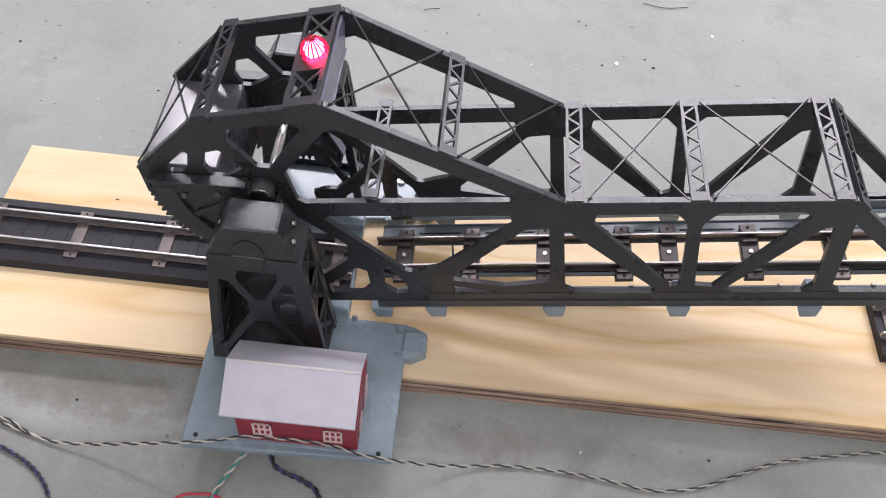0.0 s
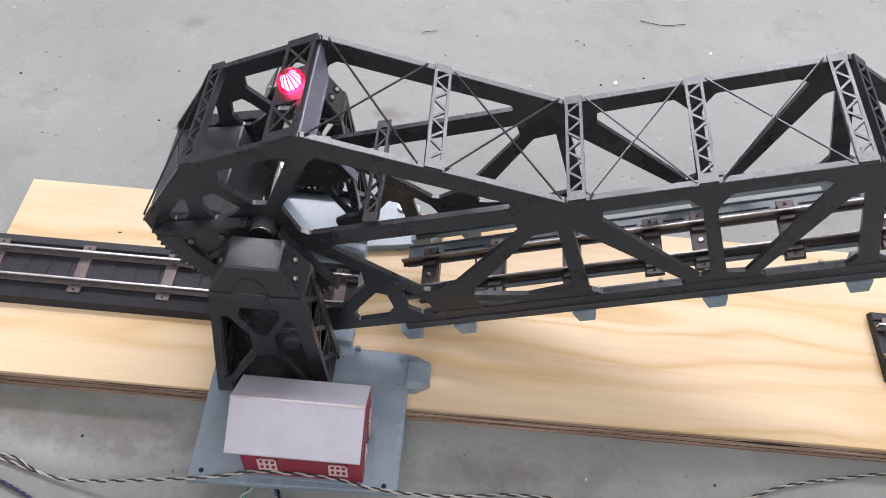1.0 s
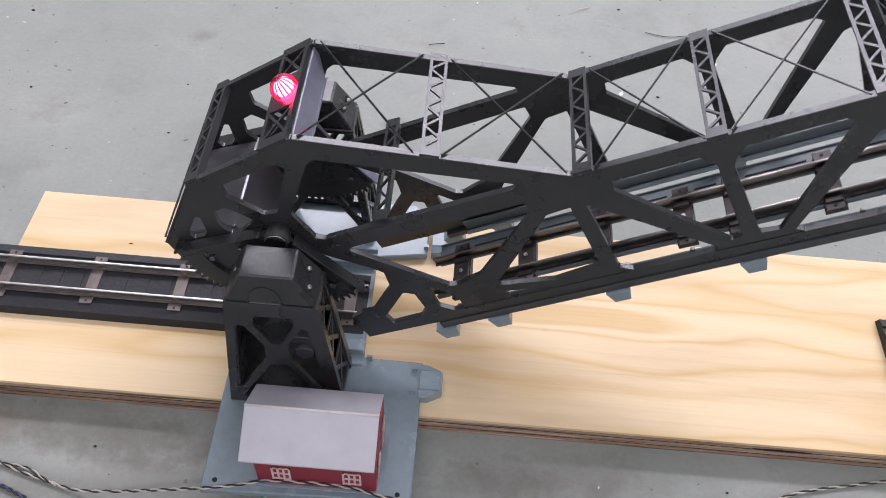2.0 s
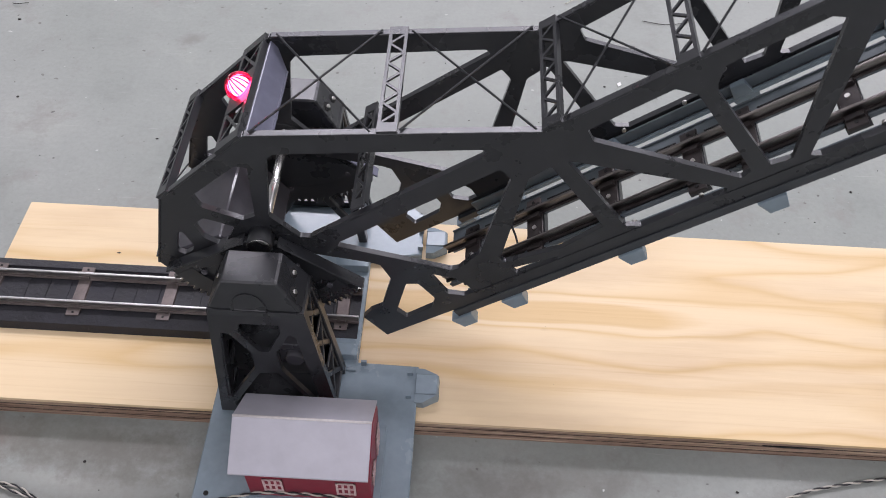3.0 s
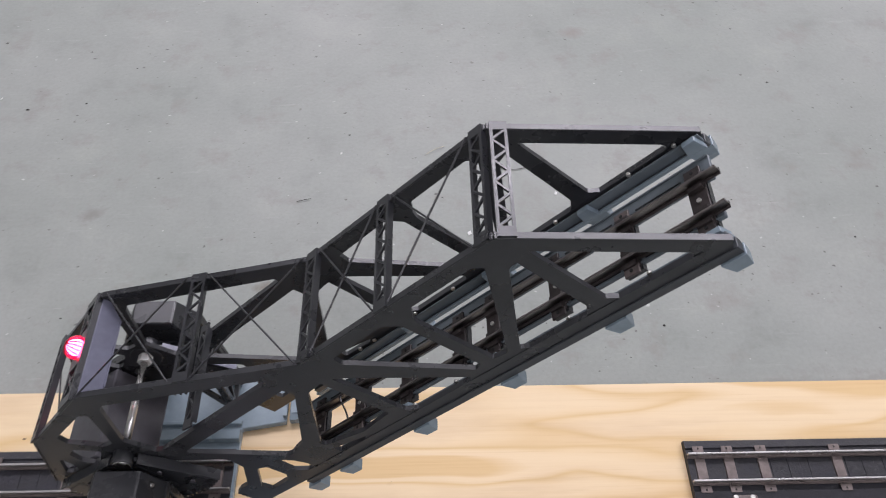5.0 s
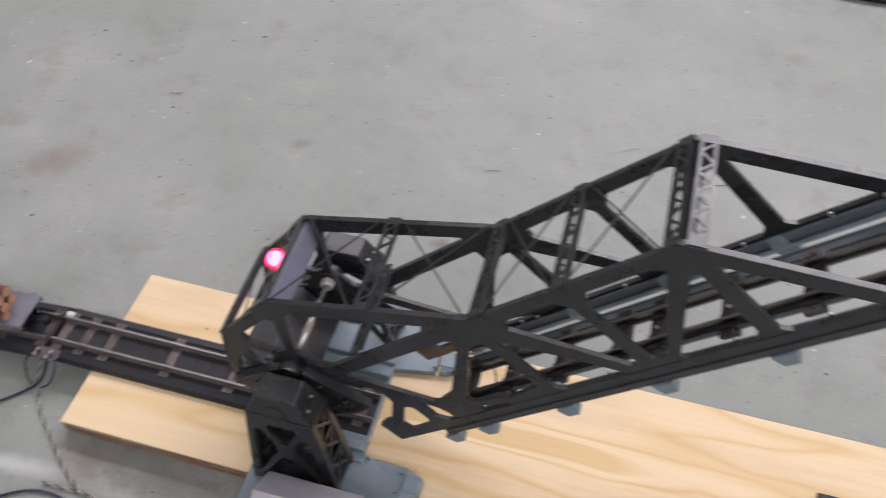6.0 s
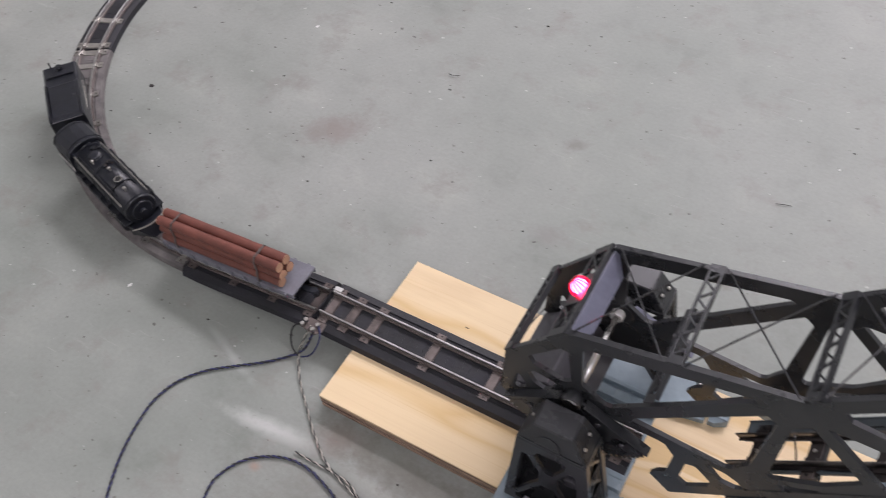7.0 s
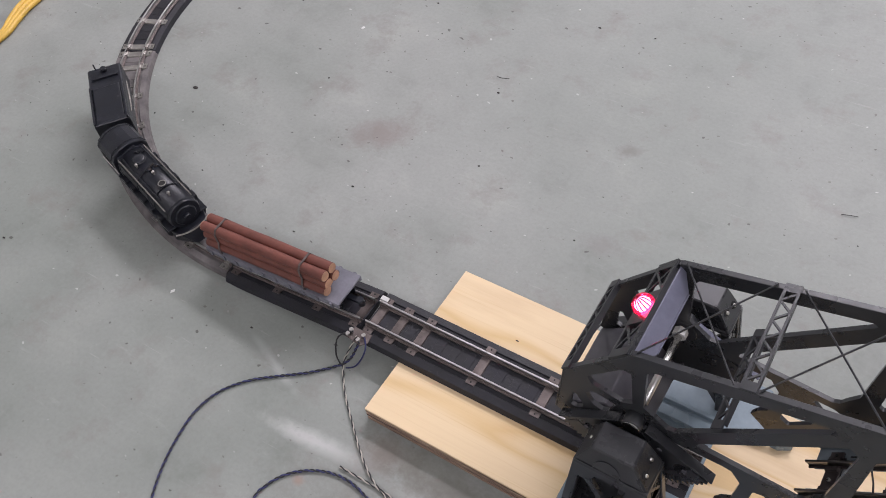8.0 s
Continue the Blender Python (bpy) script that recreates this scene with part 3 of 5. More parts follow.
def truss_side(span, y_out, sense):
    """One side frame. y_out: the outer face; sense: +1 when its inside lies at larger y."""
    step = [0]

    def member(name, outline, depth=0.0036, label=""):
        step[0] += 1
        e = 0.00002 * step[0]
        bm = bmesh.new()
        a, b = y_out + sense * e, y_out + sense * (depth - e)
        prism(bm, outline, min(a, b), max(a, b))
        part(name, bm, BLACK, span, label, 0.00035)

    def flange(a, b, w, up=0.0, lift=0.0012):
        """The top plate of a chord, reaching inwards."""
        a, b = Vector(a), Vector(b)
        d = (b - a).normalized()
        n = Vector((-d.y, d.x)) * (lift + up)
        bm = bmesh.new()
        step[0] += 1
        y0, y1 = y_out - sense * (0.0004 + 0.00005 * step[0]), y_out + sense * w
        m = Vector((-d.y, d.x)) * up
        prism(bm, [tuple(a + m), tuple(b + m), tuple(b + n), tuple(a + n)], min(y0, y1), max(y0, y1))
        part("chord_flange", bm, BLACK, span, "", 0.0003)

    for a, b in ((T_, P1), (P1, P2), (P2, K_), (K_, E_), (E_, END)):
        flange(a, b, 0.0038)
    for name, outline, holes, label in SIDE_PANELS:
        step[0] += 1
        e = 0.00002 * step[0]
        bm = bmesh.new()
        a, b = y_out + sense * e, y_out + sense * (0.0036 - e)
        plate(bm, [(u / 1000, v / 1000) for u, v in outline], [rounded([(u / 1000, v / 1000) for u, v in h], 0.0011) for h in holes], min(a, b), max(a, b))
        part(name, bm, BLACK, span, label)
    bm = bmesh.new()
    y0, y1 = y_out - sense * 0.0003, y_out + sense * 0.0037
    box(bm, (0.066, min(y0, y1), -0.1112), (0.386, max(y0, y1), -0.1100))
    part("chord_flange", bm, BLACK, span)
    disc = [(0.0118 * math.cos(a * math.pi / 9), 0.0118 * math.sin(a * math.pi / 9)) for a in range(18)]
    member("bearing_plate", disc, 0.0046)
    bm = bmesh.new()
    y0, y1 = y_out - sense * 0.0002, y_out + sense * 0.0035
    prism(bm, [(0.022, -0.0182), (0.138, -0.0206), (0.138, -0.0196), (0.022, -0.0172)], min(y0, y1), max(y0, y1))
    part("chord_flange", bm, BLACK, span)


def lattice(span, name, x, z, slope, width, y0, y1, bays, style="zigzag"):
    """A flat laced strut across the span on the top of the chords; slope: degrees."""
    bm = bmesh.new()
    u = Vector((math.cos(radians(slope)), 0, math.sin(radians(slope))))
    n = Vector((-u.z, 0, u.x))
    c = Vector((x, 0, z)) + n * 0.0020
    rim = 0.0017 if style == "zigzag" else 0.0024
    for e in (-1, 1):
        p = c + u * (width / 2 - rim / 2) * e
        strip(bm, p + Vector((0, y0, 0)), p + Vector((0, y1, 0)), rim, 0.0016, n)
        q = p - n * 0.0022 + u * e * 0.0003
        strip(bm, q + Vector((0, y0 + 0.004, 0)), q + Vector((0, y1 - 0.004, 0)), 0.0006, 0.0032, n)
    for e, y in ((-1, y0), (1, y1)):
        strip(bm, c + u * (-width / 2) + Vector((0, y - e * 0.0032, 0.0001)), c + u * (width / 2) + Vector((0, y - e * 0.0032, 0.0001)), 0.0064, 0.0015, n)
    inner = width / 2 - rim / 2
    a, b = y0 + 0.006, y1 - 0.006
    if style == "zigzag":
        for i in range(bays):
            ya, yb = a + (b - a) * i / bays, a + (b - a) * (i + 1) / bays
            e = 1 if i % 2 else -1
            strip(bm, c + u * inner * e + Vector((0, ya, 0.00005)), c - u * inner * e + Vector((0, yb, 0.00005)), 0.0014, 0.0012, n)
    else:
        mid = 0.5 * (a + b)
        for lo, hi in ((a, mid - 0.0135), (mid + 0.0135, b)):
            for e in (-1, 1):
                strip(bm, c + u * inner * e + Vector((0, lo, 0.00006 * e)), c - u * inner * e + Vector((0, hi, 0.00006 * e)), 0.0017, 0.0012, n)
        strip(bm, c + Vector((0, mid - 0.0135, 0.0002)), c + Vector((0, mid + 0.0135, 0.0002)), width, 0.0014, n)
    return part(name, bm, BLACK, span, "laced cross strut with zigzag bars" if style == "zigzag" else "laced peak strut with crossed bars and a lamp plate")


def gear_sector(span, y0, y1):
    """A toothed quadrant about the pivot, on the outside of a truss."""
    r0, r1, start, stop, teeth = 0.0625, 0.0660, radians(173), radians(284), 28
    rim = []
    for i in range(teeth):
        a = start + (stop - start) * i / teeth
        w = (stop - start) / teeth
        rim += [(r0, a), (r0, a + 0.25 * w), (r1, a + 0.42 * w), (r1, a + 0.70 * w), (r0, a + 0.92 * w)]
    inner = [(0.0500, stop - (stop - start) * i / 20) for i in range(21)]
    outline = [(r * math.cos(a), r * math.sin(a)) for r, a in rim + inner]
    bm = bmesh.new()
    prism(bm, outline, y0, y1)
    part("gear_rim", bm, BLACK, span, "toothed rim of the lifting gear")
    web0, web1 = (y0 + (y1 - y0) * 0.40, y1 - 0.0001) if y0 < 0 else (y0 + 0.0001, y0 + (y1 - y0) * 0.60)
    bm = bmesh.new()
    pts = [(0.0, 0.0)] + [(0.0505 * math.cos(start + (stop - start) * i / 14), 0.0505 * math.sin(start + (stop - start) * i / 14)) for i in range(15)]
    prism(bm, pts, web0, web1)
    part("gear_web", bm, BLACK, span)
    for k, f in enumerate((0.0, 0.26, 0.5, 0.74, 1.0)):
        a = start + (stop - start) * f
        bm = bmesh.new()
        e = 0.0003 * (k + 1)
        prism(bm, bar((0.006 * math.cos(a), 0.006 * math.sin(a)), (0.0630 * math.cos(a), 0.0630 * math.sin(a)), 0.0090 if k in (0, 4) else 0.0042), y0 + e, y1 - e)
        part("spoke", bm, BLACK, span, "", 0.0003)
    for a, e in ((start, -1), (stop, 1)):
        bm = bmesh.new()
        n = Vector((-math.sin(a), 0, math.cos(a))) * e * 0.0050
        d = Vector((math.cos(a), 0, math.sin(a)))
        c = Vector((0, (y0 + y1) / 2, 0)) + n
        strip(bm, c + d * 0.0080, c + d * 0.0655, abs(y1 - y0) + 0.0022, 0.0012, n)
        # far stop flange: reflected light painted in by the lighter colour
        part("gear_flange", bm, SHEEN_GREY if e > 0 and y0 > 0 else BLACK, span, "flat flange along the gear quadrant's edge", 0.0003)
    for r, f in ((0.026, 0.06), (0.046, 0.06), (0.026, 0.94), (0.050, 0.94), (0.052, 0.5)):
        a = start + (stop - start) * f
        for y, e in ((y0, -1), (y1, 1)):
            bm = bmesh.new()
            c = Vector((r * math.cos(a), y, r * math.sin(a)))
            rod(bm, c, c + Vector((0, e * 0.0012, 0)), 0.0019, 10)
            part("bolt", bm, DARK_GREY, span)


def build_span():
    span = thing("bascule_span", "black plastic toy bascule bridge truss with grey deck", "bridge span", PIVOT)
    truss_side(span, -HALF, 1)
    truss_side(span, HALF, -1)
    gear_sector(span, -0.0470, -0.0415)
    gear_sector(span, 0.0415, 0.0470)
    # laced struts across the top
    y0, y1 = -HALF - 0.0004, HALF + 0.0004
    lattice(span, "laced_strut", -0.0205, 0.0514, 5.2, 0.0085, y0, y1, 9)
    peak = lattice(span, "peak_strut", 0.0365, 0.0566, 5.2, 0.0190, y0, y1, 2, "cross")
    lattice(span, "laced_strut", 0.1066, 0.0186, -33.2, 0.0100, y0, y1, 9)
    lattice(span, "laced_strut", 0.1750, -0.0226, -1.1, 0.0100, y0, y1, 9)
    lattice(span, "laced_strut", 0.2430, -0.0239, -1.1, 0.0100, y0, y1, 9)
    lattice(span, "laced_strut", 0.3187, -0.0251, -1.0, 0.0095, y0, y1, 9)
    lattice(span, "laced_strut", 0.3287, -0.0300, -49.2, 0.0095, y0, y1, 9)
    lattice(span, "laced_strut", 0.0590, -0.0152, -4.4, 0.0085, y0, y1, 8)
    # web plate of the peak, hanging below the laced strut
    bm = bmesh.new()
    prism(bm, [(-0.0375, 0.0562), (0.0375, 0.0562), (0.0372, 0.0510), (0.0260, 0.0410), (-0.0260, 0.0410), (-0.0372, 0.0510)], 0.0452, 0.0466, "x")
    part("peak_web", bm, SHEEN_GREY, span, "smooth web plate under the peak, its lavender sheen put into the colour", 0.0004)
    bm = bmesh.new()
    box(bm, (0.0430, -0.0250, 0.0409), (0.0474, 0.0250, 0.0419))
    part("web_lip", bm, SHEEN_GREY, span)
    # thin crossing rods
    def wind_rod(a, za, b, zb):
        for e in (-1, 1):
            bm = bmesh.new()
            rod(bm, (a, -0.0385 * e, za + 0.0018 + 0.0006 * e), (b, 0.0385 * e, zb + 0.0018 + 0.0006 * e), 0.00062, 6)
            part("wind_rod", bm, BLACK, span, "thin crossing brace rod")
    wind_rod(-0.0690, 0.0165, -0.0275, 0.0490)
    wind_rod(0.0510, 0.0553, 0.1000, 0.0230)
    wind_rod(0.1130, 0.0145, 0.1670, -0.0210)
    wind_rod(0.1820, -0.0228, 0.2370, -0.0238)
    wind_rod(0.2500, -0.0238, 0.3120, -0.0250)
    # lamp on the peak
    lamp = bmesh.new()
    rod(lamp, (0.0378, 0.0, 0.0568), (0.0377, 0.0, 0.0590), 0.0068, 18)
    part("lamp_base", lamp, BLACK, span, "round black lamp socket")
    bm = bmesh.new()
    ball(bm, (0.0378, 0.0, 0.0612), 0.0077, 12, 20)
    part("lamp_lens", bm, LENS_GLOW, span, "glowing red ribbed warning lamp lens")
    bm = bmesh.new()
    ball(bm, (0.0378, 0.0, 0.0622), 0.0048, 10, 16)
    part("lamp_bulb", bm, BULB_GLOW, span, "bright pink-white bulb glow")
    for i in range(9):
        a = math.pi * i / 9
        bm = bmesh.new()
        ring = []
        for j in range(13):
            t = math.pi * (j / 12)
            ring.append(Vector((0.0378 + 0.0078 * math.cos(t) * math.cos(a), 0.0078 * math.cos(t) * math.sin(a), 0.0612 + 0.0078 * math.sin(t))))
        for p, q in zip(ring, ring[1:]):
            rod(bm, p, q, 0.00034, 4)
        part("lens_rib", bm, LENS_RIB, span, "dark red lens rib")
    # counterweight between the trusses
    bm = bmesh.new()
    prism(bm, [(-0.0705, 0.0146), (-0.0690, 0.0158), (-0.0262, 0.0092), (-0.0300, -0.0360), (-0.0480, -0.0430), (-0.0640, -0.0260), (-0.0705, -0.0040)], -HALF + 0.0046, HALF - 0.0046)
    part("counterweight", bm, GLOSS_GREY, span, "glossy dark grey slab-sided counterweight", 0.0012)
    # axle
    bm = bmesh.new()
    rod(bm, (0.0035, -0.0350, 0.0020), (0.0035, 0.0320, 0.0020), 0.0026, 14)
    part("axle_shaft", bm, CHROME, span, "bright steel axle shaft")
    bm = bmesh.new()
    rod(bm, (0.0035, 0.0285, 0.0020), (0.0035, 0.0345, 0.0020), 0.0052, 6)
    part("axle_nut", bm, NYLON, span, "white nylon axle nut")
    for e in (-1, 1):
        bm = bmesh.new()
        rod(bm, (0, e * 0.0395, 0), (0, e * 0.0490, 0), 0.0072, 24)
        part("bearing_hub", bm, BLACK, span, "round black bearing hub", 0.0006)
        bm = bmesh.new()
        rod(bm, (0, e * 0.0488, 0), (0, e * 0.0497, 0), 0.0060, 24)
        part("bearing_ring", bm, CHROME, span, "bright bearing ring")
    # deck: side girders, cross ribs with feet, rails and ties
    for e in (-1, 1):
        bm = bmesh.new()
        prism(bm, [(e * 0.0350, -0.1248), (e * 0.0408, -0.1248), (e * 0.0408, -0.1188), (e * 0.0335, -0.1188), (e * 0.0335, -0.1230)], 0.044, 0.4005, "x")
        part("deck_girder", bm, CHARCOAL, span, "charcoal plastic deck girder", 0.0003)
        bm = bmesh.new()
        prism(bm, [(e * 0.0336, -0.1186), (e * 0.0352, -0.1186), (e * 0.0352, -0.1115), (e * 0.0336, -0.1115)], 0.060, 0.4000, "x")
        part("girder_web", bm, SHADED_GREY_BLUE, span, "upright web of the deck girder", 0.0003)
        bm = bmesh.new()
        inner = 0.0305 if e > 0 else 0.0312
        box(bm, (0.0600, min(e * inner, e * 0.0337), -0.1212), (0.3995, max(e * inner, e * 0.0337), -0.1196))
        part("deck_shelf", bm, GREY_BLUE, span, "flat blue-grey shelf beside the rails", 0.0003)
        bm = bmesh.new()
        box(bm, (0.0600, min(e * inner, e * (inner + 0.0015)), -0.1195), (0.3995, max(e * inner, e * (inner + 0.0015)), -0.1180))
        part("shelf_lip", bm, GREY_BLUE, span, "", 0.0003)
        for x in (0.0470, 0.0840, 0.1620, 0.2410, 0.3210, 0.3950):
            bm = bmesh.new()
            prism(bm, [(x - 0.0085, -0.1246), (x + 0.0065, -0.1246), (x + 0.0045, -0.1345), (x - 0.0055, -0.1345)], min(e * 0.0345, e * 0.0425), max(e * 0.0345, e * 0.0425))
            part("deck_foot", bm, GREY_BLUE, span, "tapered blue-grey foot", 0.0004)
            if x < 0.09:
                continue
            bm = bmesh.new()
            prism(bm, [(x - 0.0050, -0.1100), (x + 0.0030, -0.1100), (x + 0.0045, -0.1190), (x - 0.0065, -0.1190)], min(e * 0.0300, e * 0.0338), max(e * 0.0300, e * 0.0338))
            part("girder_lug", bm, GREY_BLUE, span, "", 0.0003)
        for x in (0.112, 0.128, 0.172, 0.210, 0.300, 0.355, 0.386):
            bm = bmesh.new()
            rod(bm, (x, e * 0.0360, -0.1098), (x, e * 0.0345, -0.1098), 0.0014, 8)
            part("girder_screw", bm, SCREW, span, "small plated screw")
        y = -0.0030 + e * 0.0118
        bm = bmesh.new()
        st = [(Vector((x, y, -0.1256)), Vector((0, 1, 0)), Vector((0, 0, 1))) for x in (0.0385, 0.4035)]
        sweep(bm, RAIL, st)
        deck_rail = part("deck_rail", bm, TARNISHED, span, "tarnished steel rail on the deck")
        bm = bmesh.new()
        sweep(bm, RAIL_FOOT, st)
        part("rail_foot", bm, TIE_DARK, deck_rail, "dark browned rail foot")
        bm = bmesh.new()
        b0, b1 = (-0.0192, -0.0088) if e < 0 else (0.0080, 0.0250)
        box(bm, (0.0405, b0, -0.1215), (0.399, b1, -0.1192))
        bearer = part("rail_bearer", bm, SHADED_GREY_BLUE, span, "blue-grey plastic strip under the rail", 0.0004)
        bm = bmesh.new()
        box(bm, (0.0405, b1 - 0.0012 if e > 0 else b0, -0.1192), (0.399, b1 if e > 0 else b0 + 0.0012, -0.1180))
        part("bearer_lip", bm, SHADED_GREY_BLUE, bearer, "", 0.0003)
        stops = (0.058, 0.1047, 0.155, 0.2065, 0.2365, 0.2885, 0.341, 0.3885)
        for x0, x1 in zip(stops, stops[1:]):
            bm = bmesh.new()
            w = b0 + 0.0022 if e < 0 else 0.0168
            box(bm, (x0 + 0.0085, w, -0.1193), (x1 - 0.0085, w + 0.0010, -0.1188))
            part("bearer_slot", bm, DARK_HOLE, bearer, "narrow dark slot")
    for x in (0.058, 0.1047, 0.155, 0.2065, 0.2365, 0.2885, 0.341, 0.3885):
        bm = bmesh.new()
        box(bm, (x - 0.0060, -0.0225, -0.1228), (x + 0.0060, 0.0165, -0.1190))
        part("deck_rib", bm, BLACK, span, "dark plastic sleeper block")
        bm = bmesh.new()
        box(bm, (x - 0.0055, -0.0215, -0.1188), (x + 0.0055, 0.0155, -0.1172))
        tie = part("deck_tie", bm, TIE_DARK, span, "browned stamped metal tie", 0.0003)
        for y in (-0.0186, -0.0110, 0.0052, 0.0126):
            bm = bmesh.new()
            frustum(bm, (x - 0.0048, y - 0.0021, x + 0.0048, y + 0.0021), -0.1173, (x - 0.0044, y - 0.0015, x + 0.0044, y + 0.0015), -0.1150)
            part("rail_clip", bm, TIE_DARK, tie, "folded rail clip")
        for y in (-0.0222, 0.0162):
            bm = bmesh.new()
            box(bm, (x - 0.0050, y - 0.0030, -0.1180), (x + 0.0050, y + 0.0030, -0.1162))
            tab = part("tie_tab", bm, TIE_METAL if 0.10 < x < 0.11 or 0.33 < x < 0.35 else TIE_DARK, tie, "tie end tab", 0.0003)
            bm = bmesh.new()
            rod(bm, (x, y, -0.1163), (x, y, -0.1158), 0.0011, 8)
            part("tab_hole", bm, DARK_HOLE, tie)
        bm = bmesh.new()
        rod(bm, (x, -0.003, -0.1173), (x, -0.003, -0.1162), 0.0014, 10)
        part("tie_screw", bm, SCREW, tie, "small plated screw")
    bm = bmesh.new()
    pts = [Vector((0.0900, 0.007, -0.1130)), Vector((0.0915, 0.004, -0.1090)), Vector((0.0925, 0.0, -0.1100)), Vector((0.0930, -0.006, -0.1140)), Vector((0.0935, -0.016, -0.1180))]
    for p, q in zip(pts, pts[1:]):
        rod(bm, p, q, 0.0007, 6)
    part("jumper_wire", bm, WIRE_BLACK, span, "short black jumper wire")
    return span


# ---- bridge base: plate, towers, house ----


def build_tower(y_in, y_out, base_out, label, lift=0.0, shift=0.0):
    """A tapering laced tower; y_in: the face towards the span at the top, y_out: the outer face at the top."""
    t = thing("bridge_tower", label, "bridge tower", (shift, 0, 0.0256), "bridge towers")
    s = 1 if y_out > y_in else -1
    z_top, z_sh, z_sk = 0.1244 + lift, 0.1030 + lift, 0.0985 + lift
    sh_in, sh_out = y_in - s * 0.0020, y_out + s * 0.0035
    span = lambda a, b: (min(a, b), max(a, b))
    bm = bmesh.new()
    (a, b), (c, d) = span(sh_in, sh_out), span(y_in, y_out)
    frustum(bm, (-0.0262, a, 0.0262, b), z_sh, (-0.0162, c, 0.0136, d), z_top)
    part("cap", bm, BLACK, t, "sloping black tower cap with a flat top", 0.0010)
    bm = bmesh.new()
    k = sh_out + s * 0.0011
    a2, b2 = span(sh_in - s * 0.0003, k)
    frustum(bm, (-0.0272, a2, 0.0276, b2), z_sk, (-0.0264, *span(sh_in, sh_out)[:1], 0.0266, span(sh_in, sh_out)[1]), z_sh - 0.0004)
    part("cap_skirt", bm, BLACK, t, "", 0.0008)
    # raised arch line on the outer face of the cap
    bm = bmesh.new()
    pts = [(-0.0262, z_sh), (-0.0125, z_sh)] + [(-0.0030 - 0.0095 * math.cos(math.pi * i / 10), z_sh + 0.0004 + 0.0125 * math.sin(math.pi * i / 10)) for i in range(11)] + [(0.0082, z_sh), (0.0262, z_sh)]
    def face_y(z):
        return sh_out + (y_out - sh_out) * (z - z_sh) / (z_top - z_sh)
    for (x0, q0), (x1, q1) in zip(pts, pts[1:]):
        strip(bm, (x0, face_y(q0), q0), (x1, face_y(q1), q1), 0.0009, 0.0014, (0, 1, 0))
    part("cap_arch", bm, BLACK, t, "raised arch moulding")
    # four legs and their lacing
    low = {(-1, 0): (-0.0305, y_in), (1, 0): (0.0375, y_in), (-1, 1): (-0.0300, base_out - s * 0.0042), (1, 1): (0.0368, base_out - s * 0.0042)}
    high = {(-1, 0): (-0.0242, y_in), (1, 0): (0.0242, y_in), (-1, 1): (-0.0236, sh_out - s * 0.0034), (1, 1): (0.0238, sh_out - s * 0.0034)}
    # black plate added in the near tower, standing in for the shade inside
    bm = bmesh.new()
    box(bm, (-0.0300, *span(y_in, base_out - s * 0.004)[:1], 0.0002), (0.0370, span(y_in, base_out - s * 0.004)[1], 0.0030))
    if s < 0:
        part("tower_shade_floor", bm, BLACK, t)
    def corner(k, f):
        (x0, q0), (x1, q1) = low[k], high[k]
        return Vector((x0 + (x1 - x0) * f, q0 + (q1 - q0) * f, z_sk * f + 0.002))
    for k in low:
        bm = bmesh.new()
        strip(bm, corner(k, 0) - Vector((0, 0, 0.002)), corner(k, 1), 0.0062, 0.0064, (0, 1, 0))
        part("leg", bm, BLACK, t, "", 0.0006)
    count = 0
    # outer face: one moulded plate with four openings round a cross
    bm = bmesh.new()
    sheet = lambda x, y, z: (x, y + base_out + (sh_out - base_out) * z / z_sh, z)
    k = z_sh / 0.103
    holes = [[(-10.5, 91), (12.5, 91), (12, 84), (3.6, 65.5), (-2.4, 65.5), (-12, 83)],
             [(-22.6, 82), (-17.4, 81), (-6.8, 63.5), (-6.8, 48.5), (-24.4, 17), (-28, 16)],
             [(16.6, 83), (20.6, 80), (29.6, 20), (26, 17), (8.8, 48), (7.6, 65)],
             [(-25, 6), (-22.5, 11.5), (-4.4, 44), (6.4, 44.5), (27, 10.5), (30, 6)]]
    plate(bm, [(-0.0342, 0.0002), (-0.0268, z_sh - 0.0008), (0.0270, z_sh - 0.0008), (0.0410, 0.0002)], [rounded([(u / 1000, v * k / 1000) for u, v in h], 0.0014) for h in holes], *span(0.0002 * s, -0.0030 * s), sheet)
    part("face_plate", bm, BLACK, t, "tapering outer face with a moulded cross")
    for a, b, n in (((1, 0), (1, 1), (1, 0, 0)), ((-1, 0), (-1, 1), (1, 0, 0))):
        levels = ((0.03, 0.36), (0.36, 0.68), (0.68, 0.97))
        for f0, f1 in levels:
            for p, q in ((corner(a, f0), corner(b, f1)), (corner(b, f0), corner(a, f1))):
                count += 1
                bm = bmesh.new()
                strip(bm, p, q, 0.0036, 0.0032 + 0.0002 * (count % 5), n)
                part("brace", bm, BLACK, t, "", 0.0004)
            for f in (f0, f1):
                count += 1
                bm = bmesh.new()
                strip(bm, corner(a, f), corner(b, f), 0.0044, 0.0034 + 0.0002 * (count % 7), n)
                part("cross_rail", bm, BLACK, t, "", 0.0004)
